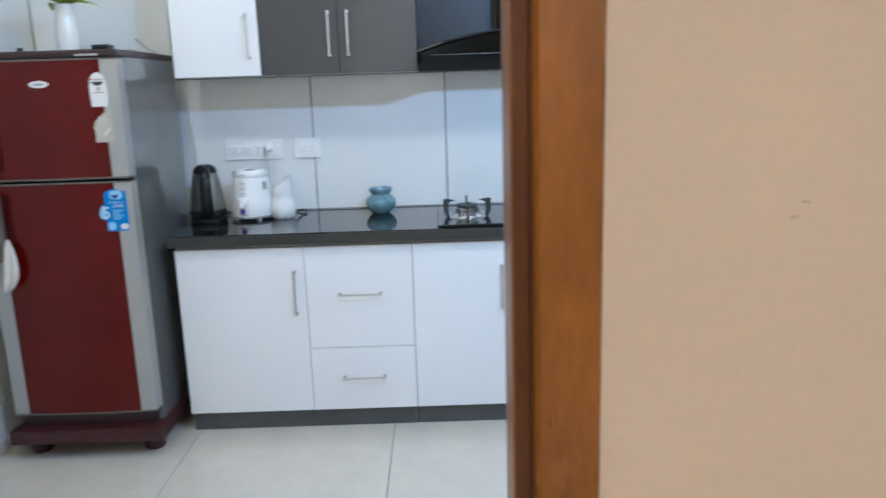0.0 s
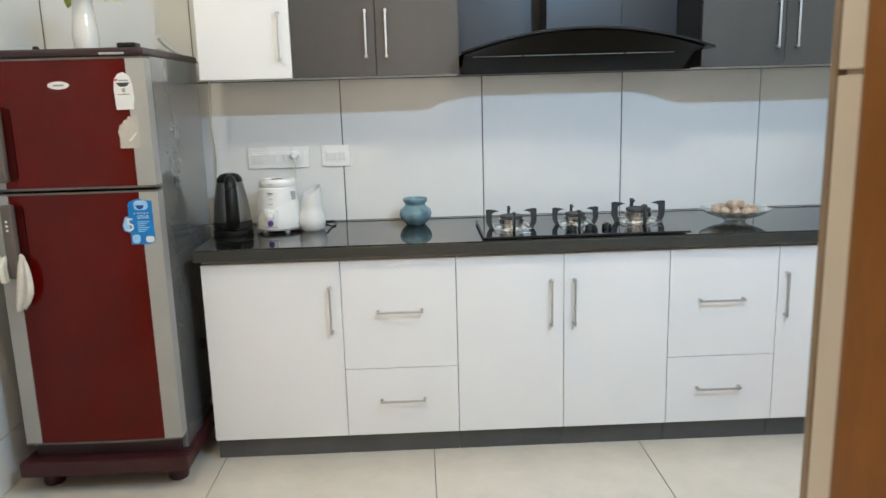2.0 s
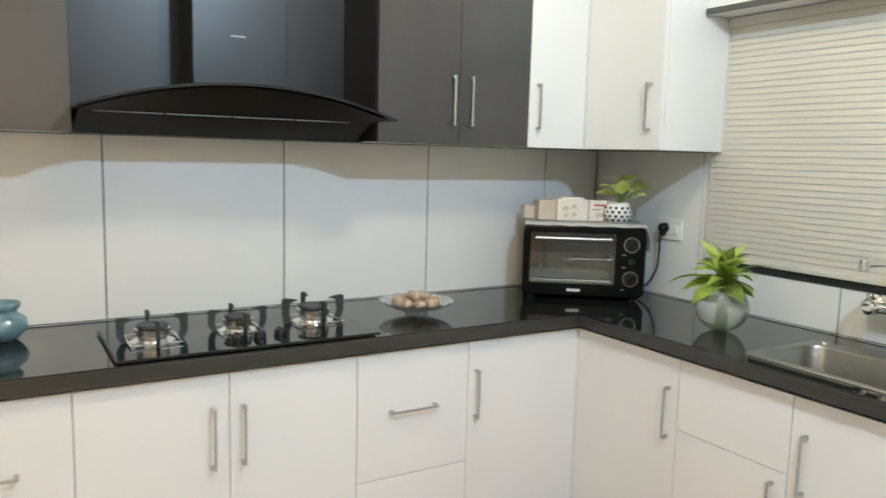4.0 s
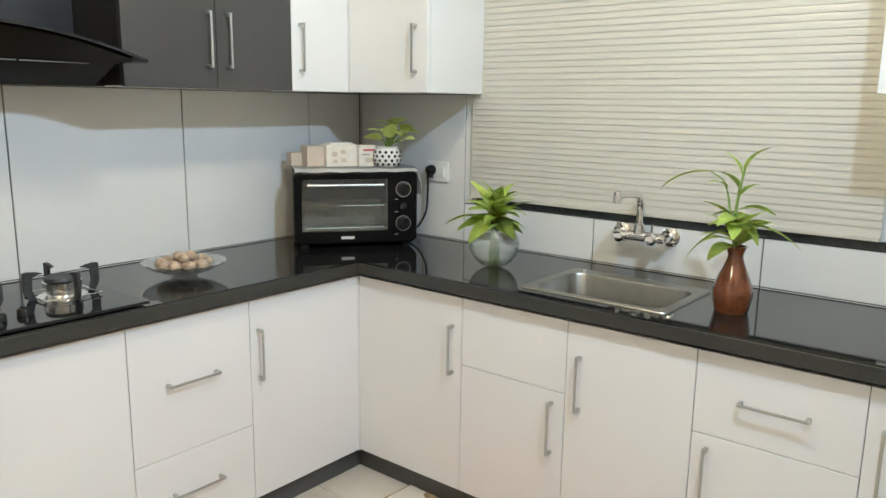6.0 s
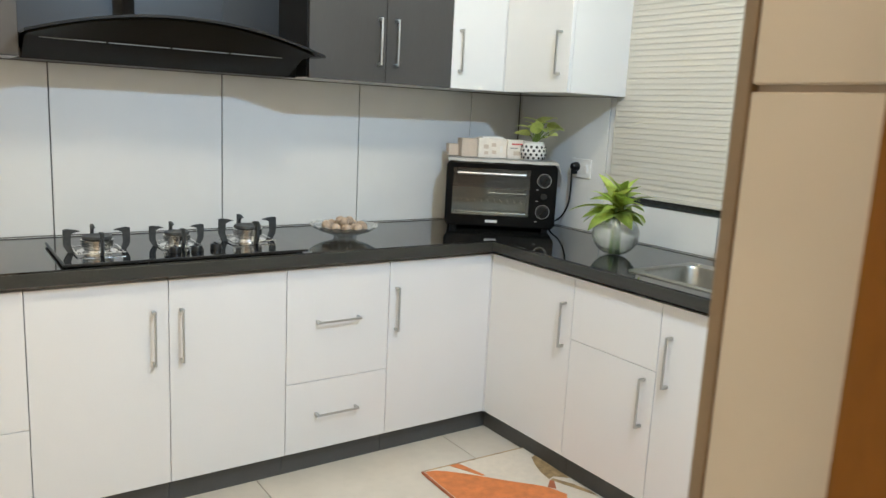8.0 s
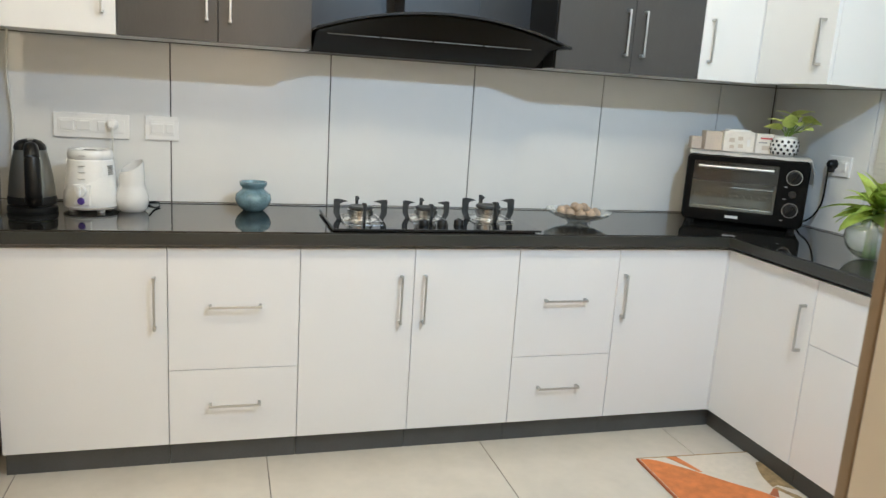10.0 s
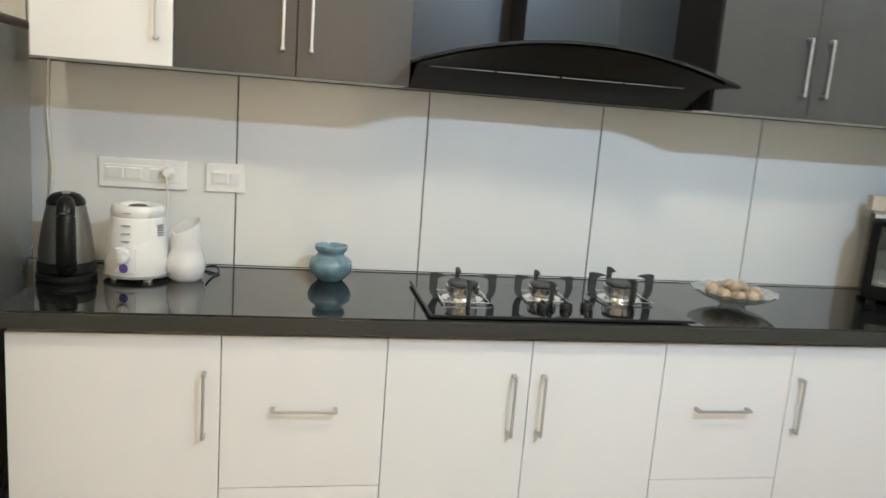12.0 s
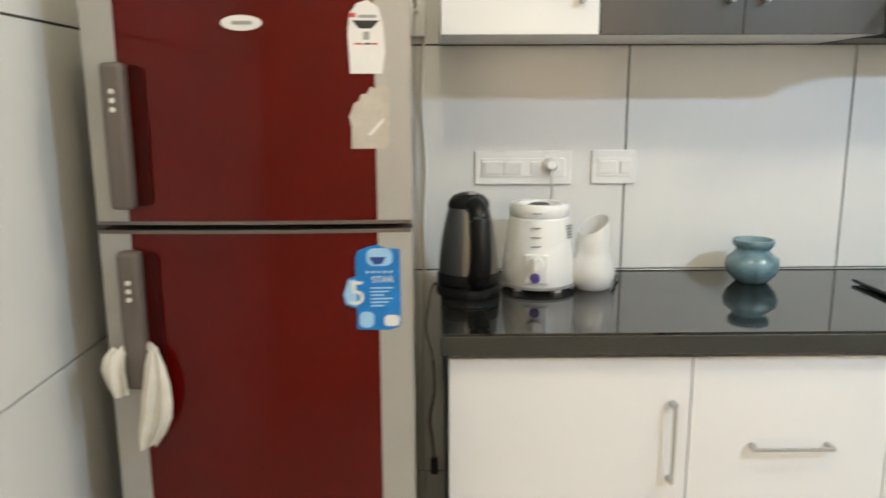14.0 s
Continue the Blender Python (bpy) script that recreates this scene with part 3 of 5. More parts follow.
def fridge_door(z0, z1, bar0, bar1, dots):
    d = part("door", bow_panel(0.056, 0.488, z0 + 0.006, z1 - 0.006), M["fridge_red"], fridge, "glossy maroon door panel")
    part("side_strip", bow_panel(0.0, 0.0565, z0 + 0.006, z1 - 0.006, 0.0015), M["fridge_silver"], d, "silver vinyl strip")
    part("side_strip", bow_panel(0.4875, FW, z0 + 0.006, z1 - 0.006, 0.0015), M["fridge_silver"], d, "silver vinyl strip")
    part("edge_trim", bow_panel(0.0, FW, z0, z0 + 0.006, 0.003), M["handle_grey"], d, "taupe door edge trim")
    part("edge_trim", bow_panel(0.0, FW, z1 - 0.006, z1, 0.003), M["handle_grey"], d, "taupe door edge trim")
    part("handle_recess", bow_sheet(rounded(0.068, 0.103, bar0 + 0.004, bar1 - 0.004, 0.014), 0.0008, 0.003), M["recess"], d, "dark red handle recess")
    h = part("handle", moved(box(0.037, 0.075, -0.034, -0.002, bar0, bar1, 0.010, 3), pose(0, 0, 0)), M["handle_grey"], d, "taupe moulded plastic handle", smooth=True)
    for z in dots:
        part("dot", lathe([(0, 0), (0.0048, 0), (0.0042, 0.0016), (0, 0.002)], 14, pose(0.056, -0.0335, z, 90)), M["sticker"], h)
    return d


upper = fridge_door(1.084, 1.507, 1.113, 1.358, (1.311, 1.296, 1.281))
lower = fridge_door(0.180, 1.074, 0.790, 1.040, (0.986, 0.971, 0.956))
badge = [(0.270 + 0.034 * math.cos(a * math.pi / 14), 1.421 + 0.0125 * math.sin(a * math.pi / 14)) for a in range(28)]
part("badge", bow_sheet(badge, 0.0, 0.003), M["sticker"], upper, "oval silver-white maker's badge")
part("badge_mark", bow_sheet(rounded(0.254, 0.288, 1.418, 1.424, 0.002, 2), 0.0031, 0.0003), M["grey_plastic"], upper)
top = [(0.447, 1.339), (0.500, 1.339), (0.506, 1.375), (0.503, 1.418), (0.496, 1.446), (0.478, 1.458), (0.460, 1.452), (0.448, 1.436), (0.444, 1.405)]
part("sticker", bow_sheet(top, 0.0016), M["sticker"], upper, "white printed rating sticker")
part("print", bow_sheet([(0.452, 1.425), (0.497, 1.425), (0.484, 1.412), (0.463, 1.412)], 0.0023, 0.0002), M["black_print"], upper)
for a, b, c, d, mm in ((0.447, 0.458, 1.430, 1.437, "red_print"), (0.462, 0.492, 1.429, 1.434, "grey_plastic"), (0.470, 0.480, 1.394, 1.407, "grey_plastic"), (0.455, 0.468, 1.386, 1.389, "red_print"), (0.471, 0.482, 1.386, 1.389, "black_print"), (0.484, 0.493, 1.386, 1.389, "red_print")):
    part("print", bow_sheet([(a, c), (b, c), (b, d), (a, d)], 0.0023, 0.0002), M[mm], upper)
torn = [(0.446, 1.214), (0.503, 1.214), (0.511, 1.222), (0.511, 1.318), (0.498, 1.322), (0.488, 1.314), (0.480, 1.318), (0.474, 1.306), (0.464, 1.305), (0.460, 1.294), (0.451, 1.290), (0.447, 1.276), (0.443, 1.268), (0.447, 1.250)]
part("torn_sticker", bow_sheet(torn, 0.0016), M["sticker_worn"], upper, "torn beige sticker remnant")
part("scratch", bow_sheet([(0.474, 1.238), (0.480, 1.236), (0.500, 1.258), (0.503, 1.268)], 0.0022, 0.0002), M["sticker"], upper)
blue = [(0.448, 0.892), (0.505, 0.890), (0.523, 0.896), (0.526, 0.905), (0.525, 1.038), (0.500, 1.040), (0.487, 1.046), (0.470, 1.043), (0.452, 1.036), (0.447, 1.026), (0.447, 0.990), (0.434, 0.986), (0.424, 0.957), (0.428, 0.938), (0.448, 0.931)]
st = part("energy_sticker", bow_sheet(blue, 0.0017), M["blue"], lower, "blue five-star energy sticker")
part("print", bow_sheet(rounded(0.4665, 0.512, 1.008, 1.040, 0.012, 4), 0.0024, 0.0002), M["blue_pale"], st)
part("print", bow_sheet([(0.471, 1.024), (0.500, 1.024), (0.494, 1.012), (0.480, 1.010)], 0.0027, 0.0002), M["navy"], st)
part("print", bow_sheet(rounded(0.452, 0.478, 0.895, 0.925, 0.010, 4), 0.0024, 0.0002), M["blue_pale"], st)
part("print", bow_sheet([(0.426, 0.957), (0.434, 0.984), (0.448, 0.984), (0.448, 0.934), (0.430, 0.940)], 0.0024, 0.0002), M["blue_pale"], st)
part("print", bow_sheet(rounded(0.496, 0.523, 0.897, 0.918, 0.008, 4), 0.0024, 0.0002), M["sticker"], st)
for i in range(6):
    z = 0.968 - i * 0.0065
    part("print", bow_sheet([(0.473, z - 0.0015), (0.512 - 0.008 * (i % 3), z - 0.0015), (0.512 - 0.008 * (i % 3), z + 0.0015), (0.473, z + 0.0015)], 0.0024, 0.0002), M["blue_pale"], st)
for i in range(5):
    x = 0.467 + 0.0105 * i
    star = [(x + (0.0035 if k % 2 == 0 else 0.0015) * math.sin(k * math.pi / 5), 0.997 + (0.0035 if k % 2 == 0 else 0.0015) * math.cos(k * math.pi / 5)) for k in range(10)]
    part("star", bow_sheet(star, 0.0024, 0.0002), M["sticker"], st)
writing("5", 0.062, M["sticker"], st, pose(0.449, bow(0.449) - 0.0030, 0.957, 90, 0, 3))
writing("STAR", 0.0165, M["sticker"], st, pose(0.494, bow(0.494) - 0.0030, 0.983, 90, 0, 3))


# towel looped through the lower handle
def cloth_lobe(spine, widths, folds, amp, n=14, thick=0.003):
    bm = bmesh.new()
    front, back = [], []
    for i, (c, w) in enumerate(zip(spine, widths)):
        c = Vector(c)
        row_f, row_b = [], []
        for k in range(n + 1):
            u = k / n - 0.5
            y = amp * math.sin(folds * math.pi * (u + 0.5) + 0.5 * i) * (0.4 + 0.6 * i / len(spine))
            q = c + Vector((u * w, y, 0.004 * math.sin(7 * u + i)))
            row_f.append(bm.verts.new(q))
            row_b.append(bm.verts.new(q + Vector((0, thick, 0))))
        front.append(row_f)
        back.append(row_b)
    for rows, flip in ((front, 1), (back, -1)):
        for a, b in zip(rows, rows[1:]):
            for k in range(n):
                bm.faces.new((a[k], a[k + 1], b[k + 1], b[k])[::flip])
    for a, b in ((front[0], back[0]), (front[-1], back[-1])):
        for k in range(n):
            bm.faces.new((a[k], a[k + 1], b[k + 1], b[k]))
    for k in (0, n):
        for i in range(len(front) - 1):
            bm.faces.new((front[i][k], front[i + 1][k], back[i + 1][k], back[i][k]))
    return bm


towel = thing("dish_towel", (-1.492, 3.135, 0), "cream cotton dish towel tucked through the fridge handle", "towel")
part("cloth", join(
    cloth_lobe([(0.030, -0.030, 0.868), (0.022, -0.038, 0.855), (0.020, -0.044, 0.835), (0.024, -0.044, 0.812), (0.026, -0.042, 0.794), (0.028, -0.040, 0.782)], [0.026, 0.038, 0.042, 0.040, 0.036, 0.030], 3, 0.007),
    cloth_lobe([(0.088, -0.030, 0.866), (0.092, -0.040, 0.845), (0.094, -0.046, 0.810), (0.092, -0.048, 0.770), (0.088, -0.047, 0.735), (0.079, -0.045, 0.708), (0.070, -0.043, 0.684)], [0.014, 0.032, 0.046, 0.055, 0.056, 0.048, 0.026], 4, 0.009),
    tube(smooth_path([(0.030, -0.014, 0.862), (0.058, 0.0, 0.868), (0.090, -0.028, 0.862)], 5), 0.008, 8)), M["cloth"], towel, smooth=True)


# ---- plants ----
def leaf_mesh(name, length, width, droop, material, fold=0.25, n=8, tip=1.0):
    """A leaf that grows along +x from the origin and droops towards -z."""
    bm = bmesh.new()
    rows = []
    for i in range(n + 1):
        t = i / n
        w = width * math.sin(math.pi * min(1.0, 0.06 + 0.94 * t ** tip)) ** 0.8 if i < n else 0.0
        ang = droop * t
        x, z = length * t * math.cos(ang * 0.5), length * t * math.sin(-ang * 0.5)
        rows.append([bm.verts.new((x, s * w / 2, z + abs(s) * fold * w / 2)) for s in (-1, 0, 1)] if i < n else [bm.verts.new((x, 0, z))])
    for a, b in zip(rows, rows[1:]):
        if len(b) == 3:
            bm.faces.new((a[0], a[1], b[1], b[0]))
            bm.faces.new((a[1], a[2], b[2], b[1]))
        else:
            bm.faces.new((a[0], a[1], b[0]))
            bm.faces.new((a[1], a[2], b[0]))
    bmesh.ops.solidify(bm, geom=bm.faces[:], thickness=0.0008)
    bmesh.ops.recalc_face_normals(bm, faces=bm.faces[:])
    me = bpy.data.meshes.new(name)
    bm.to_mesh(me)
    bm.free()
    me.materials.append(material)
    for p in me.polygons:
        p.use_smooth = True
    return me


def put_leaf(parent, me, at, yaw, lift, roll=0.0, size=1.0):
    ob = new("leaf", me)
    ob.parent = parent
    ob.matrix_basis = Matrix.Translation(at) @ Euler((radians(roll), radians(-lift), radians(yaw)), "XYZ").to_matrix().to_4x4() @ Matrix.Scale(size, 4)
    return ob


LONG = leaf_mesh("long_leaf", 0.15, 0.046, 0.95, M["leaf"], 0.3, tip=0.8)
BROAD = leaf_mesh("broad_leaf", 0.12, 0.054, 1.0, M["leaf"], 0.25, tip=0.8)
HEART = leaf_mesh("heart_leaf", 0.062, 0.046, 0.7, M["leaf_pale"], 0.2, tip=0.7)
BLADE = leaf_mesh("blade_leaf", 0.165, 0.037, 0.95, M["leaf"], 0.3, tip=0.85)

# glass bowl with a lucky-bamboo head
bowl = thing("plant_bowl", (1.995, 2.865, TOP), "round clear glass bowl of water with a bushy green plant", "plant")
R = 0.089


def bowl_profile(r, lo, hi, k=12):
    return [(r * math.cos(a), 0.082 + r * math.sin(a) * 0.94) for a in [radians(lo + (hi - lo) * i / k) for i in range(k + 1)]]


part("glass", lathe([(0, 0.0)] + bowl_profile(R, -78, 48) + bowl_profile(R - 0.003, 48, -76) + [(0, 0.004)], 40), M["glass"], bowl, "clear glass", smooth=True)
part("water", lathe([(0, 0.0045)] + bowl_profile(R - 0.0035, -75, 18) + [(0, 0.082 + (R - 0.0035) * math.sin(radians(18)) * 0.94)], 36), M["water"], bowl, smooth=True)
for k in range(3):
    part("stem", tube(smooth_path([(0.012 * (k - 1), 0.01 * (k % 2), 0.010), (0.008 * (k - 1), 0.0, 0.08), (0.006 * (k - 1), 0.0, 0.185)], 4), 0.009, 8), M["stem"], bowl, smooth=True)
rng = random.Random(5)
for k in range(32):
    ring = k / 32
    put_leaf(bowl, BROAD if k % 3 else LONG, (0.012 * math.cos(k), 0.012 * math.sin(k), 0.152 + 0.050 * ring), k * 137.5 + rng.uniform(-12, 12), 8 + 74 * ring ** 1.7 + rng.uniform(-10, 10), rng.uniform(-22, 22), rng.uniform(0.95, 1.3) * (1.0 - 0.15 * ring))

# brown bottle vase with a tall plant
vase = thing("plant_vase", (1.965, 2.025, TOP), "brown glazed faceted ceramic vase with a tall leafy plant", "plant")
part("vase", lathe([(0, 0), (0.044, 0), (0.047, 0.006), (0.055, 0.050), (0.054, 0.066), (0.044, 0.098), (0.031, 0.128), (0.023, 0.150), (0.021, 0.163), (0.026, 0.180), (0.031, 0.188), (0.026, 0.188), (0.017, 0.165), (0, 0.160)], 12, pose(0, 0, 0, 0, 0, 10)), M["brown_glaze"], vase, "brown glazed ceramic", smooth=True)
part("stem", tube(smooth_path([(0, 0, 0.15), (0.0, 0.01, 0.25), (-0.005, 0.004, 0.34), (-0.01, -0.008, 0.40)], 5), 0.0055, 8, 0.003), M["stem"], vase, smooth=True)
part("stem", tube(smooth_path([(0, 0, 0.15), (0.0, 0.025, 0.28), (-0.005, 0.045, 0.36), (-0.01, 0.085, 0.390)], 5), 0.004, 8, 0.002), M["stem"], vase, smooth=True)
for k in range(20):
    put_leaf(vase, BROAD if k % 4 else BLADE, (0.01 * math.cos(k * 2.4), 0.01 * math.sin(k * 2.4), 0.186 + 0.0035 * k), k * 137.5 + 30 + rng.uniform(-15, 15), rng.uniform(2, 66), rng.uniform(-20, 20), rng.uniform(0.55, 0.95))
for at, yaw, lift, size in (((-0.01, -0.008, 0.398), -85, 74, 0.80), ((-0.008, 0.0, 0.382), 110, 80, 0.72), ((-0.006, 0.002, 0.345), 95, 66, 0.62), ((-0.006, 0.0, 0.330), -90, 60, 0.55), ((-0.010, 0.085, 0.388), 92, 4, 0.95), ((-0.004, 0.04, 0.350), 150, 40, 0.55),
                            ((-0.004, 0.0, 0.290), -95, 24, 0.85), ((0.0, 0.0, 0.272), 70, 20, 0.75), ((0.0, 0.005, 0.250), -75, 6, 1.15), ((0.0, 0.005, 0.240), 112, -12, 1.05), ((0.0, 0.005, 0.265), 175, 20, 0.85), ((0.0, 0.0, 0.25), -140, 12, 0.9)):
    put_leaf(vase, BROAD if size < 0.9 else BLADE, at, yaw, lift, rng.uniform(-15, 15), size)

# vase on the fridge
fv = thing("flower_vase", (-1.268, 3.49, 1.534), "white porcelain vase with a green plant on the fridge", "plant")
part("vase", lathe([(0, 0), (0.036, 0), (0.043, 0.02), (0.046, 0.075), (0.040, 0.130), (0.034, 0.190), (0.036, 0.196), (0.031, 0.196), (0.030, 0.17), (0, 0.165)], 32), M["ceramic"], fv, "white porcelain", smooth=True)
for k in range(16):
    put_leaf(fv, BROAD if k % 2 else LONG, (0.012 * math.cos(k * 2.4), 0.012 * math.sin(k * 2.4), 0.192), k * 137.5, 20 + 62 * (k / 16), rng.uniform(-15, 15), rng.uniform(0.75, 1.2))
cap = thing("bottle_cap", (-1.362, 3.30, 1.534), "small black cap standing on the fridge", "cap")
part("cap", lathe([(0, 0), (0.011, 0), (0.011, 0.02), (0.008, 0.024), (0, 0.024)], 16), M["black_plastic"], cap, smooth=True)
sheet = thing("paper_sheet", (-0.995, 3.43, 1.5345), "curled white paper sheet on the fridge top", "paper")
bm = bmesh.new()
rows = [[bm.verts.new((0.07 * i / 6 - 0.02, 0.26 * j / 6 - 0.13, 0.001 + 0.020 * (j / 6 - 0.5) ** 2 + 0.012 * max(0.0, 0.4 - i / 6))) for i in range(7)] for j in range(7)]
for a, b in zip(rows, rows[1:]):
    for i in range(6):
        bm.faces.new((a[i], a[i + 1], b[i + 1], b[i]))
bmesh.ops.solidify(bm, geom=bm.faces[:], thickness=0.0012)
part("sheet", bm, M["sticker"], sheet, smooth=True)


# ---- cooker hood ----
hood = thing("cooker_hood", (0.566, 0, 0), "black glass curved cooker hood with a tall glossy duct cover", "cooker hood")
part("duct_cover", box(-0.114, 0.186, 3.660, 3.836, 1.50, 2.158, 0.002, 1), M["duct"], hood, "glossy black duct cover")
part("duct_seam", box(-0.113, 0.185, 3.6585, 3.6605, 1.93, 1.934), M["black_plastic"], hood)
part("maker_mark", box(0.005, 0.050, 3.6585, 3.6600, 1.752, 1.757), M["grey_plastic"], hood, "small silver maker's mark")


def arch(x):
    u = x / 0.466
    return 1.502 + 0.080 * (1 - abs(u) ** 2.0)


bm = bmesh.new()
cols = []
for i in range(33):
    x = -0.466 + 0.932 * i / 32
    z = arch(x)
    cols.append([bm.verts.new(c) for c in ((x, 3.405, z), (x, 3.405, z + 0.008), (x, 3.82, z + 0.008), (x, 3.82, z))])
for a, b in zip(cols, cols[1:]):
    for k in range(4):
        bm.faces.new((a[k], a[(k + 1) % 4], b[(k + 1) % 4], b[k]))
bm.faces.new(cols[0])
bm.faces.new(cols[-1][::-1])
part("glass_canopy", bm, M["black_gloss"], hood, "curved black glass canopy")
bm = bmesh.new()
cols = []
for i in range(29):
    x = -0.452 + 0.886 * i / 28
    zt = arch(x) - 0.003
    cols.append([bm.verts.new(c) for c in ((x, 3.425, zt - 0.004), (x, 3.530, min(1.498, zt - 0.006)), (x, 3.662, 1.438), (x, 3.83, 1.438), (x, 3.83, zt), (x, 3.425, zt))])
for a, b in zip(cols, cols[1:]):
    for k in range(6):
        bm.faces.new((a[k], a[(k + 1) % 6], b[(k + 1) % 6], b[k]))
bm.faces.new(cols[0])
bm.faces.new(cols[-1][::-1])
part("body", bm, M["hood_dark"], hood, "black hood body with slanted filter", smooth=True)
part("base_bar", box(-0.464, 0.466, 3.662, 3.834, 1.4365, 1.470, 0.001, 1), M["black_plastic"], hood)
part("button", lathe([(0, 0), (0.004, 0), (0.004, 0.003), (0, 0.003)], 12, pose(0.030, 3.492, 1.532, 90)), M["grey_plastic"], hood)
for k in range(4):
    part("filter_slot", box(-0.415 + 0.195 * k, -0.415 + 0.195 * k + 0.186, 3.5265, 3.534, 1.4955, 1.4985), M["hood_panel"], hood, "steel filter edge")

# ---- gas hob ----
hob = thing("gas_hob", (0.540, 3.480, TOP + 0.005), "black glass gas hob with three steel burners", "hob")
part("glass_top", box(-0.377, 0.380, -0.196, 0.196, 0.0, 0.007, 0.002), M["black_gloss"], hob, "black tempered glass")
part("base_pan", box(-0.340, 0.340, -0.160, 0.165, -0.0048, -0.0002), M["black_plastic"], hob, "black steel base pan")
part("edge_rail", box(-0.379, 0.382, -0.200, -0.194, 0.000, 0.008, 0.002), M["black_plastic"], hob)
part("edge_rail", box(-0.381, -0.375, -0.200, 0.197, 0.000, 0.008, 0.002), M["black_plastic"], hob)


def burner(x, y, s):
    b = part("burner", join(
        lathe([(0, 0.004), (0.062, 0.003), (0.060, 0.008), (0.040, 0.012), (0.040, 0.022), (0.047, 0.025), (0.048, 0.044), (0.044, 0.047), (0.024, 0.047), (0, 0.044)], 36),
        lathe([(0.060, 0.001), (0.064, 0.004), (0.060, 0.006), (0.054, 0.003)], 32)), M["bright_steel"], hob, "polished steel burner", smooth=True)
    b.matrix_basis = Matrix.Translation((x, y, 0.002)) @ Matrix.Scale(s, 4)
    part("burner_cap", lathe([(0, 0.047), (0.043, 0.047), (0.046, 0.050), (0.043, 0.056), (0.014, 0.057), (0, 0.054)], 32), M["cast_iron"], b, smooth=True)
    part("drip_tray", join(box(-0.072, 0.072, -0.072, -0.066, 0.010, 0.013, 0.001), box(-0.072, 0.072, 0.066, 0.072, 0.010, 0.013, 0.001),
                           box(-0.072, -0.066, -0.066, 0.066, 0.010, 0.013, 0.001), box(0.066, 0.072, -0.066, 0.066, 0.010, 0.013, 0.001)), M["bright_steel"], b, "bright steel pan ring")
    for k in range(4):
        arm = prism([(0.066, 0.0), (0.082, 0.0), (0.094, 0.020), (0.098, 0.030), (0.098, 0.078), (0.086, 0.080), (0.064, 0.077), (0.048, 0.072), (0.064, 0.069), (0.075, 0.063), (0.077, 0.032), (0.073, 0.020)], -0.004, 0.004)
        moved(arm, pose(0, 0, 0, 0, 0, 90 * k))
        part("pan_support", arm, M["cast_iron"], b, "black cast iron pan support")


burner(-0.257, -0.012, 1.0)
burner(0.000, 0.026, 0.92)
burner(0.255, 0.044, 1.08)
for kx, ky in ((0.030, -0.100), (0.097, -0.088), (-0.040, -0.105)):
    k = part("knob", lathe([(0, 0), (0.019, 0), (0.018, 0.014), (0.015, 0.018), (0, 0.018)], 24, pose(kx, ky, 0.007)), M["black_plastic"], hob, smooth=True)
    part("pointer", box(kx - 0.003, kx + 0.003, ky - 0.016, ky + 0.016, 0.024, 0.030, 0.001), M["black_plastic"], k)

# ---- kettle, grinder, jar, pot, dish ----
kettle = thing("electric_kettle", (-0.822, 3.612, TOP), "brushed steel electric kettle with a black handle on its base", "kettle")
part("power_base", lathe([(0, 0), (0.076, 0), (0.079, 0.006), (0.077, 0.020), (0.068, 0.027), (0, 0.027)], 40), M["black_plastic"], kettle, smooth=True)
body = part("body", lathe([(0, 0.026), (0.071, 0.026), (0.073, 0.042), (0.071, 0.080), (0.066, 0.125), (0.058, 0.172), (0.049, 0.212), (0.046, 0.222), (0, 0.222)], 44), M["kettle_steel"], kettle, "brushed steel kettle body", smooth=True)
part("lower_band", lathe([(0.0725, 0.027), (0.0755, 0.030), (0.0755, 0.050), (0.0730, 0.056)], 44), M["black_plastic"], kettle, smooth=True)
part("lid", lathe([(0, 0.247), (0.018, 0.246), (0.035, 0.240), (0.046, 0.229), (0.050, 0.218), (0.049, 0.210), (0.046, 0.208)], 40), M["black_plastic"], kettle, "black plastic lid", smooth=True)
hm = pose(0, 0, 0, 0, 0, -75)
part("handle", moved(tube(smooth_path([(0.036, 0, 0.216), (0.058, 0, 0.219), (0.080, 0, 0.200), (0.092, 0, 0.155), (0.095, 0, 0.105), (0.088, 0, 0.066), (0.070, 0, 0.046)], 6), 0.022, 16, 0.027), hm), M["black_plastic"], kettle, "thick black plastic handle", smooth=True)
part("spout", moved(prism([(-0.042, 0.196), (-0.046, 0.222), (-0.070, 0.224), (-0.058, 0.196)], -0.020, 0.020), hm), M["steel"], kettle)
part("lid_button", moved(box(0.010, 0.034, -0.010, 0.010, 0.243, 0.250, 0.003), hm), M["grey_plastic"], kettle)

grinder = thing("mixer_grinder", (-0.645, 3.665, TOP), "white mixer grinder motor base with a dial", "mixer grinder")
part("housing", lathe([(0, 0.012), (0.086, 0.012), (0.091, 0.020), (0.089, 0.060), (0.080, 0.130), (0.074, 0.176), (0.073, 0.180), (0.071, 0.182), (0.074, 0.186), (0.073, 0.205), (0.068, 0.214), (0.050, 0.214), (0.046, 0.205), (0, 0.205)], 48), M["white_plastic"], grinder, "white plastic motor housing", smooth=True)
part("base_band", lathe([(0.087, 0.010), (0.0925, 0.012), (0.0925, 0.017), (0.090, 0.019)], 48), M["grey_plastic"], grinder, smooth=True)
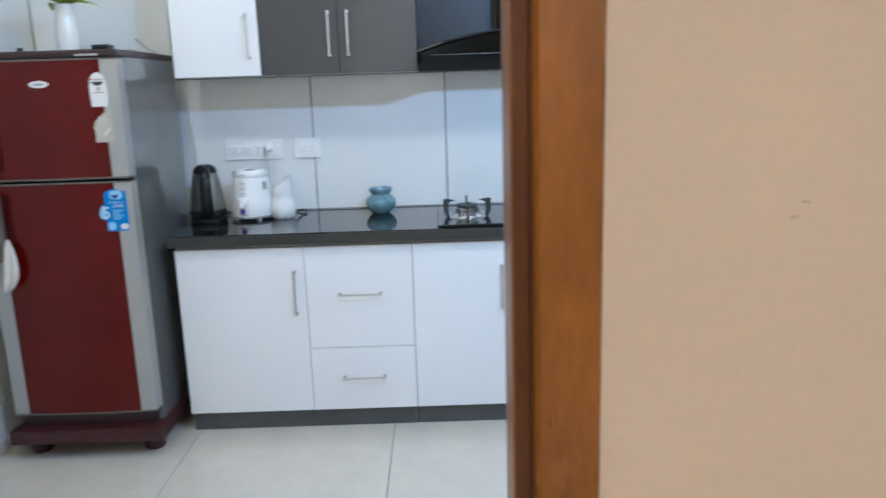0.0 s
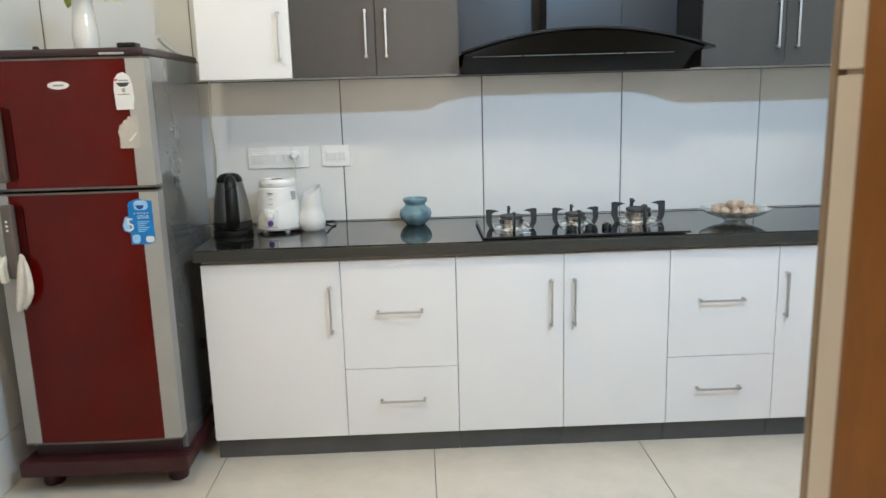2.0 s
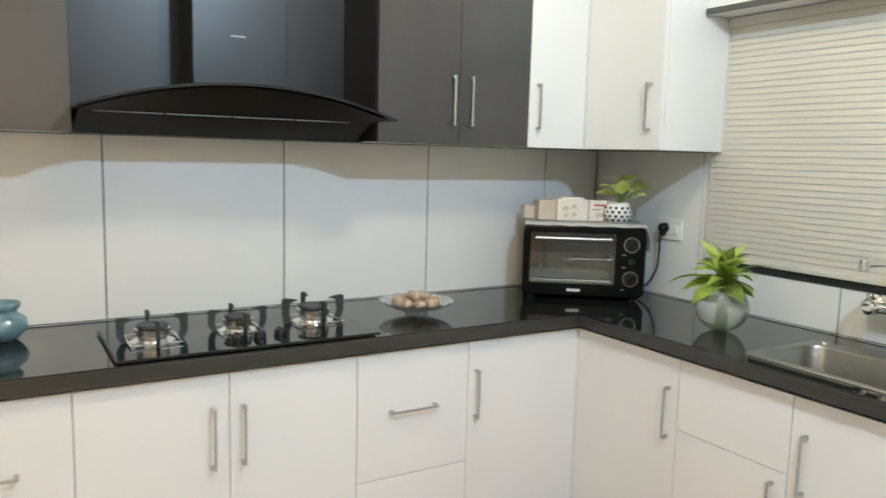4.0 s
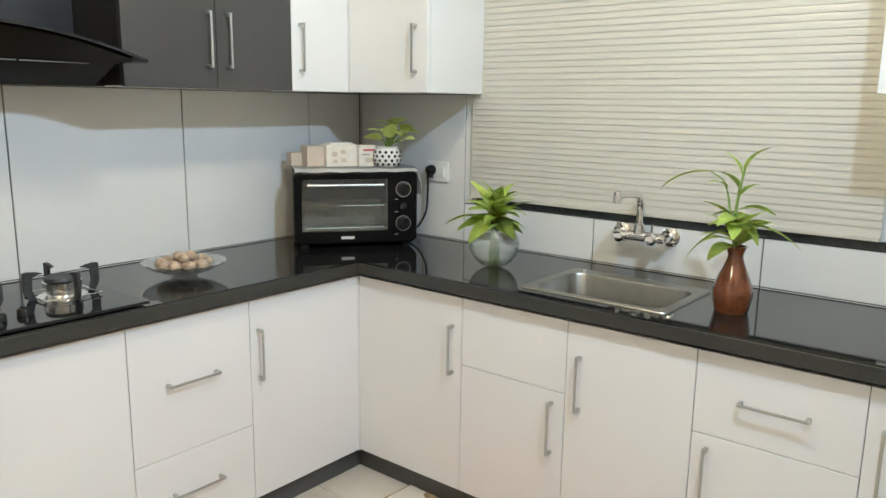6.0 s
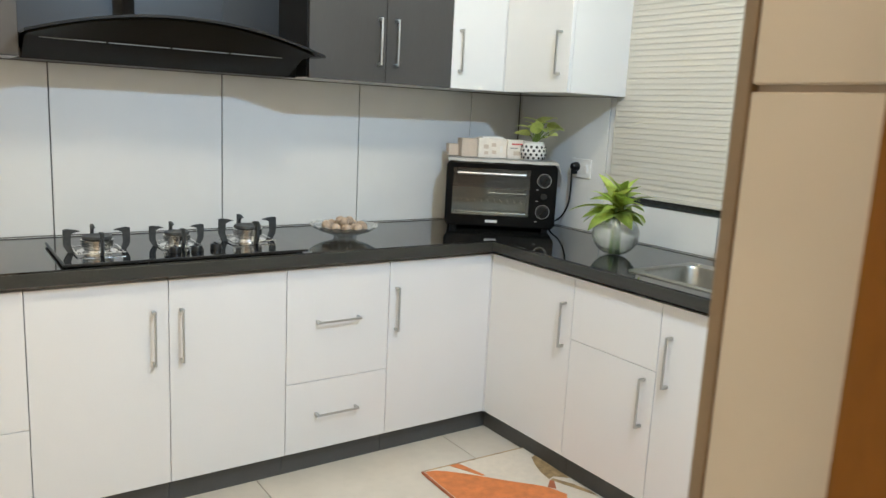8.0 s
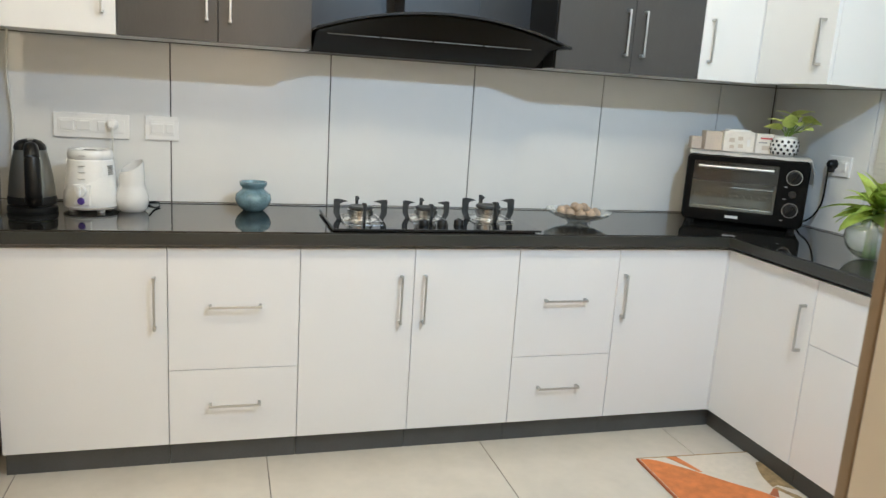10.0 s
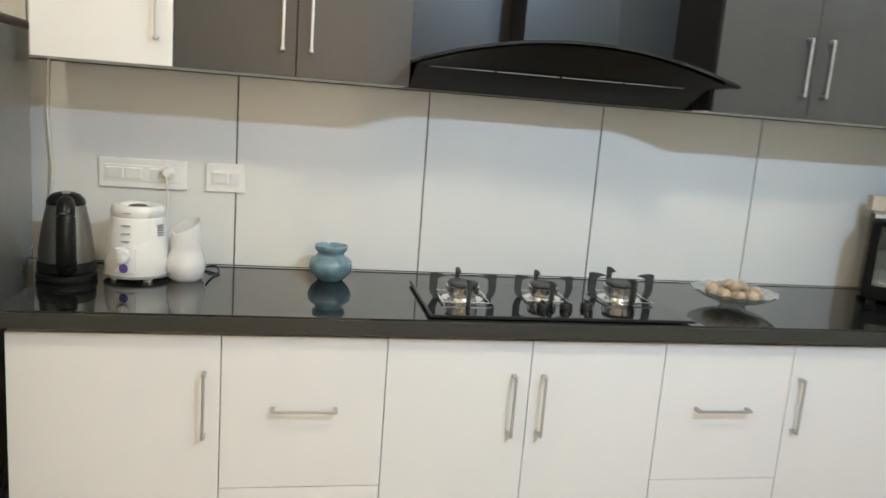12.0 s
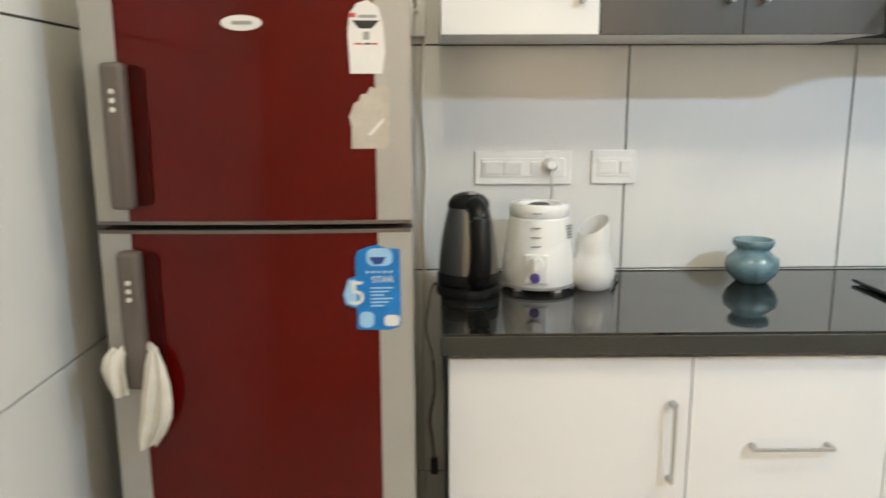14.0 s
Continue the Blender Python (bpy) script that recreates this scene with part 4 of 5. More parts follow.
part("coupler", lathe([(0, 0.203), (0.026, 0.203), (0.026, 0.210), (0.018, 0.213), (0, 0.213)], 12), M["black_plastic"], grinder)
for a in range(4):
    part("foot", lathe([(0, 0), (0.012, 0), (0.014, 0.012), (0, 0.012)], 14, pose(0.066 * math.cos(a * 1.571 + 0.6), 0.066 * math.sin(a * 1.571 + 0.6), 0)), M["white_plastic"], grinder)
fm = pose(0, 0, 0, 0, 0, -12)
part("dial_plate", moved(box(-0.026, 0.030, -0.0935, -0.080, 0.028, 0.100, 0.004), fm), M["white_plastic"], grinder)
dial = part("dial", moved(join(lathe([(0, 0), (0.020, 0), (0.018, 0.012), (0, 0.012)], 24, pose(0, -0.0935, 0.078, 90)), box(-0.005, 0.005, -0.118, -0.104, 0.060, 0.096, 0.003)), fm), M["white_plastic"], grinder, smooth=True)
part("button", moved(lathe([(0, 0), (0.0125, 0), (0.011, 0.005), (0, 0.006)], 24, pose(0, -0.0935, 0.043, 90)), fm), M["purple"], grinder, "violet push button", smooth=True)
for z in (0.118, 0.140, 0.162, 0.196):
    rr = 0.0885 - 0.00085 * max(0, (z - 0.06) * 100) if z < 0.18 else 0.0735
    part("mark", moved(box(-0.011, 0.011, -rr - 0.0018, -rr + 0.006, z - 0.0009, z + 0.0009), fm), M["grey_plastic"], grinder)
part("vent", moved(join(*[box(0.0, 0.020, -0.0825, -0.072, 0.132 + 0.007 * i, 0.135 + 0.007 * i) for i in range(5)]), pose(0, 0, 0, 0, 0, 52)), M["grey_plastic"], grinder)

jar = thing("oil_jar", (-0.510, 3.655, TOP), "white porcelain jar with a slanted spout and bulb base", "jar")
bm = lathe([(0, 0), (0.040, 0), (0.050, 0.010), (0.056, 0.036), (0.055, 0.052), (0.050, 0.072), (0.045, 0.084), (0.043, 0.094), (0.043, 0.112), (0.043, 0.135), (0.042, 0.155), (0.039, 0.182), (0.036, 0.182), (0.039, 0.140), (0.039, 0.10), (0, 0.095)], 40)
for v in bm.verts:
    if v.co.z > 0.0945:
        v.co.z = 0.094 + (v.co.z - 0.094) * (0.066 + 0.48 * v.co.x + 0.32 * v.co.y) / 0.088
part("body", bm, M["ceramic"], jar, "glossy white porcelain", smooth=True)
part("tag", box(-0.054, -0.044, -0.012, 0.004, 0.062, 0.070, 0.001), M["grey_plastic"], jar)

pot = thing("ceramic_pot", (-0.088, 3.705, TOP), "small teal glazed ceramic pot with a flared rim", "pot")
part("body", lathe([(0, 0), (0.038, 0), (0.042, 0.003), (0.062, 0.024), (0.071, 0.046), (0.067, 0.066), (0.050, 0.080), (0.044, 0.086), (0.044, 0.092), (0.052, 0.101), (0.054, 0.112), (0.053, 0.116), (0.048, 0.116), (0.041, 0.098), (0.040, 0.09), (0, 0.06)], 48, Matrix.Scale(0.955, 4)), M["teal"], pot, "teal glaze", smooth=True)

dish = thing("glass_dish", (1.185, 3.525, TOP), "ribbed clear glass dish holding brown sweets", "dish")
bm = lathe([(0, 0.006), (0.036, 0.002), (0.040, 0.0), (0.042, 0.006), (0.052, 0.014), (0.095, 0.030), (0.128, 0.047), (0.133, 0.052), (0.128, 0.052), (0.094, 0.035), (0.050, 0.019), (0, 0.014)], 64)
for v in bm.verts:
    r = math.hypot(v.co.x, v.co.y)
    if r > 0.06:
        v.co.z += 0.003 * math.sin(16 * math.atan2(v.co.y, v.co.x))
part("glass", bm, M["dish_glass"], dish, "clear pressed glass", smooth=True)
ball = lathe([(0, -0.019), (0.010, -0.016), (0.017, -0.008), (0.019, 0.0), (0.017, 0.008), (0.010, 0.016), (0, 0.018)], 14)
sweet = link_mesh("sweet", ball, M["nut"], True)
tagged(sweet, "round brown sweet lying in the glass dish", "sweet", "sweets in the dish")
rng = random.Random(3)
spots = [(0, 0, 0)] + [(0.037, k * 60 + 10, 0) for k in range(6)] + [(0.071, k * 36, 0.010) for k in range(10)] + [(0.02, k * 120, 0.029) for k in range(3)]
for i, (r, a, z) in enumerate(spots):
    m = Matrix.Translation((1.185 + r * math.cos(radians(a)), 3.525 + r * math.sin(radians(a)), TOP + 0.036 + z)) @ pose(0, 0, 0, rng.uniform(-40, 40), rng.uniform(-40, 40), rng.uniform(0, 360))
    if i == 0:
        sweet.matrix_basis = m
    else:
        copy_thing(sweet, m)

# ---- oven and what stands on it ----
oven = thing("toaster_oven", (1.717, 3.610, TOP), "black countertop toaster oven with glass door and two dials", "oven", rz=-36)
OW, OD, OZ0, OZ1 = 0.486, 0.262, 0.016, 0.302
part("casing", join(box(0.012, OW - 0.012, 0.020, OD, OZ1 - 0.014, OZ1 - 0.004, 0.003), box(0.012, OW - 0.012, 0.020, OD, OZ0, OZ0 + 0.010, 0.003),
                    box(0.012, 0.020, 0.020, OD, OZ0 + 0.008, OZ1 - 0.012, 0.002), box(OW - 0.110, OW - 0.012, 0.020, OD, OZ0 + 0.008, OZ1 - 0.012, 0.002),
                    box(0.020, OW - 0.110, OD - 0.010, OD, OZ0 + 0.008, OZ1 - 0.012, 0.002)), M["oven_black"], oven, "black steel casing")
bm = bmesh.new()
loops = []
for x0, x1, z0, z1, r, y in ((0.002, OW - 0.002, OZ0 + 0.002, OZ1 - 0.002, 0.026, 0.022), (0, OW, OZ0, OZ1, 0.028, 0.010), (0.003, OW - 0.003, OZ0 + 0.003, OZ1 - 0.003, 0.026, 0.003),
                             (0.009, OW - 0.009, OZ0 + 0.009, OZ1 - 0.009, 0.022, 0.0), (0.030, OW - 0.118, OZ0 + 0.050, OZ1 - 0.030, 0.006, 0.001), (0.031, OW - 0.119, OZ0 + 0.051, OZ1 - 0.031, 0.005, 0.022)):
    loops.append([bm.verts.new((x, y, z)) for x, z in rounded(x0, x1, z0, z1, r, 6)])
for a, b in zip(loops, loops[1:]):
    for k in range(len(a)):
        bm.faces.new((a[k], a[(k + 1) % len(a)], b[(k + 1) % len(a)], b[k]))
part("front_frame", bm, M["oven_black"], oven, "black rounded front frame")
door = part("door_glass", box(0.031, OW - 0.119, 0.006, 0.010, OZ0 + 0.051, OZ1 - 0.031), M["oven_glass"], oven, "smoked glass oven door")
part("door_handle", join(tube([(0.050, -0.020, OZ1 - 0.052), (OW - 0.140, -0.020, OZ1 - 0.052)], 0.006, 10), box(0.055, 0.065, -0.02, 0.006, OZ1 - 0.056, OZ1 - 0.048), box(OW - 0.155, OW - 0.145, -0.02, 0.006, OZ1 - 0.056, OZ1 - 0.048)), M["satin"], oven, "steel bar handle", smooth=True)
part("cavity", join(box(0.022, OW - 0.112, 0.205, 0.209, OZ0 + 0.012, OZ1 - 0.016), box(0.022, OW - 0.112, 0.024, 0.205, OZ0 + 0.040, OZ0 + 0.044), box(0.0215, 0.0245, 0.024, 0.205, OZ0 + 0.044, OZ1 - 0.016), box(OW - 0.1145, OW - 0.1115, 0.024, 0.205, OZ0 + 0.044, OZ1 - 0.016)), M["enamel"], oven, "pale oven cavity")
# added plate; its dark colour stands in for shade high in the cavity
part("heat_shield", box(0.026, OW - 0.116, 0.060, 0.064, OZ1 - 0.118, OZ1 - 0.018), M["oven_shade"], oven, "dark added plate painting shade into the upper cavity")
for z, y, xa in ((0.072, 0.05, 0.05), (0.160, 0.05, 0.19)):
    part("heating_rod", tube([(xa, y, OZ0 + z - 0.015), (OW - 0.126, y, OZ0 + z - 0.015)], 0.0030, 8), M["sink_steel"], oven)
part("rack", join(*[box(0.04 + 0.03 * i, 0.043 + 0.03 * i, 0.04, 0.18, OZ0 + 0.100, OZ0 + 0.103) for i in range(11)]), M["satin"], oven)
for z in (OZ1 - 0.072, OZ0 + 0.078):
    part("dial_ring", lathe([(0.0285, 0), (0.0308, 0), (0.0308, 0.002), (0.0285, 0.002)], 32, pose(OW - 0.058, 0.0, z, 90)), M["satin"], oven, "printed steel dial ring")
    d = part("dial", lathe([(0, 0), (0.025, 0), (0.023, 0.016), (0, 0.017)], 28, pose(OW - 0.058, 0.0, z, 90)), M["black_plastic"], oven, smooth=True)
    part("grip", moved(box(-0.004, 0.004, -0.026, -0.014, -0.022, 0.022, 0.002), Matrix.Translation((OW - 0.058, 0, z)) @ pose(0, 0, 0, 0, 35, 0)), M["black_gloss"], d)
part("switch", lathe([(0, 0), (0.017, 0), (0.015, 0.013), (0, 0.014)], 24, pose(OW - 0.058, 0.0, (OZ0 + OZ1) / 2 + 0.003, 90)), M["black_gloss"], oven, smooth=True)
for z in (OZ1 - 0.112, OZ0 + 0.124, OZ0 + 0.034):
    part("print", box(OW - 0.092, OW - 0.080, -0.0008, 0.001, z - 0.0015, z + 0.0015), M["satin"], oven)
part("maker_mark", box(0.180, 0.232, -0.0015, 0.001, OZ0 + 0.020, OZ0 + 0.031, 0.0005, 1), M["sticker"], oven, "small white maker's mark")
for fx in (0.04, OW - 0.04):
    for fy in (0.03, OD - 0.03):
        part("foot", lathe([(0, 0), (0.014, 0), (0.016, 0.019), (0, 0.019)], 14, pose(fx, fy, 0)), M["black_plastic"], oven)
OT = TOP + OZ1


def on_oven(x, y):
    c, s = math.cos(radians(-36)), math.sin(radians(-36))
    return (1.717 + x * c - y * s, 3.610 + x * s + y * c, OT)


cloth = thing("oven_cloth", on_oven(0.006, 0.003), "white cloth spread over the oven top", "cloth", rz=-36)
bm = bmesh.new()
rows = []
for j in range(9):
    row = []
    for i in range(25):
        x, y = 0.520 * i / 24, 0.235 * j / 8
        z = 0.0095 + 0.0012 * math.sin(i * 1.3 + j)
        if x > 0.481:
            z -= (x - 0.481) * 2.8
            x = 0.492 + 0.004 * math.sin(j * 1.7) + 0.06 * (x - 0.481)
        if j == 0:
            y, z = -0.006, z - 0.012
        elif j == 1:
            y = 0.001
        row.append(bm.verts.new((x, y, z)))
    rows.append(row)
for a, b in zip(rows, rows[1:]):
    for i in range(24):
        bm.faces.new((a[i], a[i + 1], b[i + 1], b[i]))
bmesh.ops.solidify(bm, geom=bm.faces[:], thickness=0.008)
part("cloth", bm, M["sticker"], cloth, smooth=True)
OT += 0.0108


def carton(name, x, y, rz, w, d, h, mm, label, prints):
    c = thing(name, on_oven(x, y), label, "box", rz=-36 + rz)
    c.location.z = OT
    part("carton", box(-w / 2, w / 2, -d / 2, d / 2, 0, h, 0.0015, 1), M[mm], c)
    for px, pz, pw, ph, pm in prints:
        part("print", box(px - pw / 2, px + pw / 2, -d / 2 - 0.0008, -d / 2 + 0.001, pz - ph / 2, pz + ph / 2), M[pm], c)
    part("flap", box(-w / 2 + 0.004, w / 2 - 0.004, -d / 2 + 0.004, d / 2 - 0.004, h, h + 0.001), M[mm], c)
    return c


carton("carton_box", 0.018, 0.175, 14, 0.045, 0.060, 0.052, "cardboard", "small dark kraft box behind the other boxes", [])
carton("carton_box", 0.086, 0.140, 14, 0.072, 0.085, 0.080, "cardboard", "small kraft cardboard box on the oven", [])
carton("tea_box", 0.189, 0.130, 13, 0.128, 0.080, 0.086, "carton", "white printed tea box on the oven", [(-0.03, 0.050, 0.022, 0.018, "cardboard"), (0.005, 0.058, 0.020, 0.016, "cardboard"), (-0.028, 0.022, 0.018, 0.014, "cardboard"), (0.008, 0.026, 0.020, 0.016, "cardboard"), (0.040, 0.040, 0.012, 0.030, "sticker")])
carton("medicine_box", 0.296, 0.118, 12, 0.076, 0.060, 0.084, "carton", "small white box with a red band", [(0.004, 0.066, 0.050, 0.007, "red_print"), (-0.010, 0.048, 0.034, 0.005, "grey_plastic"), (0.004, 0.026, 0.030, 0.018, "cardboard")])
tray = thing("paper_packet", on_oven(0.190, 0.130), "flat white packet lying on the tea box", "packet", rz=-20)
tray.location.z = OT + 0.0845
part("packet", box(-0.05, 0.05, -0.03, 0.03, 0, 0.010, 0.004), M["sticker"], tray)

pp = thing("plant_pot", on_oven(0.378, 0.085), "white ceramic pot with black dots and a pale green plant", "plant")
pp.location.z = OT
pot_prof = [(0, 0), (0.040, 0), (0.052, 0.012), (0.057, 0.036), (0.053, 0.062), (0.044, 0.074), (0.047, 0.082), (0.043, 0.082), (0.039, 0.072), (0, 0.066)]
part("pot", lathe(pot_prof, 40), M["ceramic"], pp, "white dotted ceramic", smooth=True)
for row, (z, r) in enumerate(((0.012, 0.0522), (0.027, 0.0562), (0.044, 0.0567), (0.060, 0.0538))):
    for k in range(14):
        a = 2 * math.pi * (k + 0.5 * (row % 2)) / 14
        part("dot", lathe([(0, 0), (0.0062, 0), (0.0054, 0.0012), (0, 0.0014)], 10, pose(0, 0, 0, 0, 0, math.degrees(a)) @ pose(r, 0, z, 0, 90, 0)), M["black_plastic"], pp)
rng = random.Random(11)
for k in range(16):
    a = k * 137.5
    r = 0.012 + 0.0026 * k
    tip = (0.018 + r * math.cos(radians(a)), -0.020 + r * math.sin(radians(a)), 0.172 - 0.0045 * k)
    part("stem", tube(smooth_path([(0, 0, 0.06), (tip[0] * 0.4, tip[1] * 0.4, 0.095), tip], 4), 0.0022, 6), M["stem"], pp)
    put_leaf(pp, HEART, tip, a, rng.uniform(5, 60), rng.uniform(-30, 30), rng.uniform(0.95, 1.4))


# ---- sink and tap ----
sink = thing("sink", (0, 0, 0), "stainless steel drop-in kitchen sink", "sink")
bm = bmesh.new()


def ring(x0, x1, y0, y1, r, z, n=6):
    return [bm.verts.new((x, y, z)) for x, y in rounded(x0, x1, y0, y1, r, n)]


rings = [ring(SX0, SX1, SY0, SY1, 0.020, TOP + 0.001), ring(SX0 + 0.003, SX1 - 0.003, SY0 + 0.003, SY1 - 0.003, 0.018, TOP + 0.005),
         ring(SX0 + 0.026, SX1 - 0.055, SY0 + 0.030, SY1 - 0.030, 0.050, TOP + 0.004), ring(SX0 + 0.030, SX1 - 0.059, SY0 + 0.034, SY1 - 0.034, 0.048, TOP - 0.004),
         ring(SX0 + 0.042, SX1 - 0.071, SY0 + 0.046, SY1 - 0.046, 0.046, TOP - 0.185), ring(SX0 + 0.070, SX1 - 0.10, SY0 + 0.075, SY1 - 0.075, 0.04, TOP - 0.205)]
for a, b in zip(rings, rings[1:]):
    for k in range(len(a)):
        bm.faces.new((a[k], a[(k + 1) % len(a)], b[(k + 1) % len(a)], b[k]))
bm.faces.new(rings[-1])
part("basin", bm, M["sink_steel"], sink, "brushed stainless steel basin", smooth=True)
part("drain", lathe([(0, 0.002), (0.02, 0.002), (0.034, 0.004), (0.036, 0)], 28, pose((SX0 + SX1) / 2, (SY0 + SY1) / 2, TOP - 0.204)), M["chrome"], sink, smooth=True)
part("overflow_plug", lathe([(0, 0), (0.010, 0), (0.008, 0.006), (0, 0.007)], 16, pose(SX1 - 0.028, SY1 - 0.05, TOP + 0.004)), M["chrome"], sink, smooth=True)

tap = thing("sink_tap", (EAST, 2.440, 0), "chrome wall-mounted sink mixer tap with a swivel spout", "tap")
TZ = 0.962
for s in (-1, 1):
    part("flange", lathe([(0, 0), (0.034, 0), (0.033, 0.006), (0.020, 0.014), (0, 0.014)], 28, pose(0, s * 0.088, TZ, 0, -90)), M["chrome"], tap, smooth=True)
    part("inlet", tube(smooth_path([(-0.005, s * 0.088, TZ), (-0.040, s * 0.088, TZ), (-0.060, s * 0.084, TZ)], 4), 0.015, 14), M["chrome"], tap, smooth=True)
    kn = part("knob", moved(lathe([(0, 0), (0.012, 0), (0.021, 0.010), (0.022, 0.026), (0.015, 0.034), (0, 0.035)], 20), pose(-0.075, s * 0.058, TZ + 0.002, 0, -90)), M["chrome"], tap, smooth=True)
    part("lever", tube([(-0.095, s * 0.058, TZ + 0.012), (-0.098, s * 0.062, TZ + 0.050)], 0.004, 8), M["chrome"], kn)
part("body", join(tube([(-0.062, -0.092, TZ), (-0.062, 0.092, TZ)], 0.0175, 18), lathe([(0, 0), (0.020, 0), (0.020, 0.03), (0.013, 0.036), (0.013, 0.044), (0, 0.044)], 20, pose(-0.062, 0, TZ + 0.010))), M["chrome"], tap, smooth=True)
part("spout", tube(smooth_path([(-0.062, 0, TZ + 0.03), (-0.062, 0, TZ + 0.105), (-0.078, 0.0, TZ + 0.138), (-0.120, -0.004, TZ + 0.150), (-0.200, -0.010, TZ + 0.158), (-0.270, -0.016, TZ + 0.160)], 8), 0.0135, 16), M["chrome"], tap, "curved chrome spout", smooth=True)
part("aerator", lathe([(0, 0), (0.014, 0), (0.0145, 0.03), (0.012, 0.036), (0, 0.036)], 20, pose(-0.274, -0.016, TZ + 0.136)), M["chrome"], tap, smooth=True)

# ---- window with its blind ----
window_1 = tagged(new("window_1"), "window behind a closed cream blind", "window", kind="structure")
part("pane", box(E1 - 0.06, E1 - 0.054, WY0 + 0.04, WY1 - 0.04, WZ0 + 0.04, WZ1 - 0.04), M["glass"], window_1)
part("window_frame", join(box(E1 - 0.08, E1 - 0.03, WY0, WY0 + 0.04, WZ0, WZ1), box(E1 - 0.08, E1 - 0.03, WY1 - 0.04, WY1, WZ0, WZ1),
                          box(E1 - 0.08, E1 - 0.03, WY0 + 0.04, WY1 - 0.04, WZ0, WZ0 + 0.04), box(E1 - 0.08, E1 - 0.03, WY0 + 0.04, WY1 - 0.04, WZ1 - 0.04, WZ1)), M["edge"], window_1)
part("window_sill", box(EAST - 0.006, E1 - 0.081, WY0 - 0.04, WY1 + 0.005, WZ0 - 0.028, WZ0 - 0.001, 0.002, 1), M["sill"], window_1, "dark granite window sill")
BX, BY0, BY1 = EAST - 0.016, 1.728, 3.195
blind = thing("window_blind", (0, 0, 0), "closed cream horizontal aluminium blind over the window", "blind")
bm0 = prism([(-0.0024, 0.0), (-0.0016, 0.0), (-0.0008, 0.0085), (0.0004, 0.0170), (0.0017, 0.0236), (0.0010, 0.0238), (-0.0006, 0.0170), (-0.0017, 0.0086)], 0, BY1 - BY0)
bmesh.ops.recalc_face_normals(bm0, faces=bm0.faces[:])
slat_me = bpy.data.meshes.new("slat")
bm0.to_mesh(slat_me)
bm0.free()
slat_me.materials.append(M["blind"])
PITCH = 0.0225
for k in range(38):
    s = new("slat", slat_me)
    s.parent = blind
    s.location = (BX, BY0, WZ0 + 0.016 + PITCH * k)
part("bottom_rail", box(BX - 0.008, BX + 0.006, BY0, BY1, WZ0 + 0.000, WZ0 + 0.016, 0.003), M["blind"], blind)
part("head_rail", box(BX - 0.014, BX + 0.012, BY0, BY1, WZ0 + 0.016 + PITCH * 38, 1.930, 0.002), M["blind"], blind)
for y in (BY0 + 0.13, BY0 + 0.55, BY0 + 1.0, BY1 - 0.10):
    part("ladder_cord", tube([(BX + 0.0032, y, WZ0 + 0.01), (BX + 0.0032, y, WZ0 + 0.02 + PITCH * 38)], 0.0007, 6), M["blind_line"], blind)
loft = thing("loft_cabinet", (0, 0, 0), "white loft cabinet with a dark edge above the window", "cabinet")
part("panel", box(2.16, EAST - 0.001, 1.74, 3.147, 1.932, 2.60), M["laminate_cool"], loft)
part("edge_strip", box(2.152, 2.1595, 1.74, 3.147, 1.928, 1.950, 0.001), M["plinth"], loft, "dark edge strip")


# ---- switches, sockets and cables ----
def switch_plate(at, rz, w, h, rockers, label):
    p = thing("switch_plate", at, label, "switch", rz=rz)
    part("plate", box(-w / 2, w / 2, -0.009, 0.0, -h / 2, h / 2, 0.003), M["white_plastic"], p)
    part("insert", box(-w / 2 + 0.016, w / 2 - 0.016, -0.0115, -0.008, -h / 2 + 0.020, h / 2 - 0.020, 0.001, 1), M["white_plastic"], p)
    for x, rw in rockers:
        part("rocker", moved(box(-rw / 2, rw / 2, -0.0045, 0.003, -0.017, 0.017, 0.002), pose(x, -0.0115, 0, 6)), M["white_plastic"], p)
    return p


sp = switch_plate((-0.665, NORTH, 1.118), 0, 0.258, 0.090, [(-0.082, 0.046), (-0.028, 0.046), (0.034, 0.026)], "white four-module switch and socket plate")
part("plug", lathe([(0, 0), (0.020, 0), (0.018, 0.022), (0.010, 0.030), (0, 0.030)], 20, pose(0.072, -0.011, 0.008, 90)), M["white_plastic"], sp, "white plug in the socket", smooth=True)
switch_plate((-0.421, NORTH, 1.119), 0, 0.120, 0.090, [(-0.016, 0.044), (0.028, 0.026)], "white two-module switch plate")
es = switch_plate((EAST, 3.385, 1.118), -90, 0.120, 0.085, [(0.030, 0.026)], "white socket plate beside the oven")
part("plug", join(lathe([(0, 0), (0.021, 0), (0.019, 0.024), (0.012, 0.032), (0, 0.032)], 20, pose(-0.022, -0.011, 0.006, 90)), box(-0.030, -0.014, -0.040, -0.012, -0.028, 0.0, 0.004)), M["black_plastic"], es, "black three-pin plug", smooth=True)


def cord(name, pts, r, mm, label):
    c = thing(name, pts[0], label, "cable")
    o = Vector(pts[0])
    part("cord", tube([q - o for q in smooth_path(pts, 8)], r, 8), M[mm], c, smooth=True)
    return c


cord("power_cord", [(EAST - 0.040, 3.407, 1.098), (EAST - 0.042, 3.405, 1.03), (EAST - 0.040, 3.415, 0.95), (EAST - 0.055, 3.44, 0.89), (2.235, 3.47, 0.862), (2.236, 3.50, 0.845), (2.262, 3.60, 0.842)], 0.0042, "black_plastic", "black oven power cord hanging from its socket")
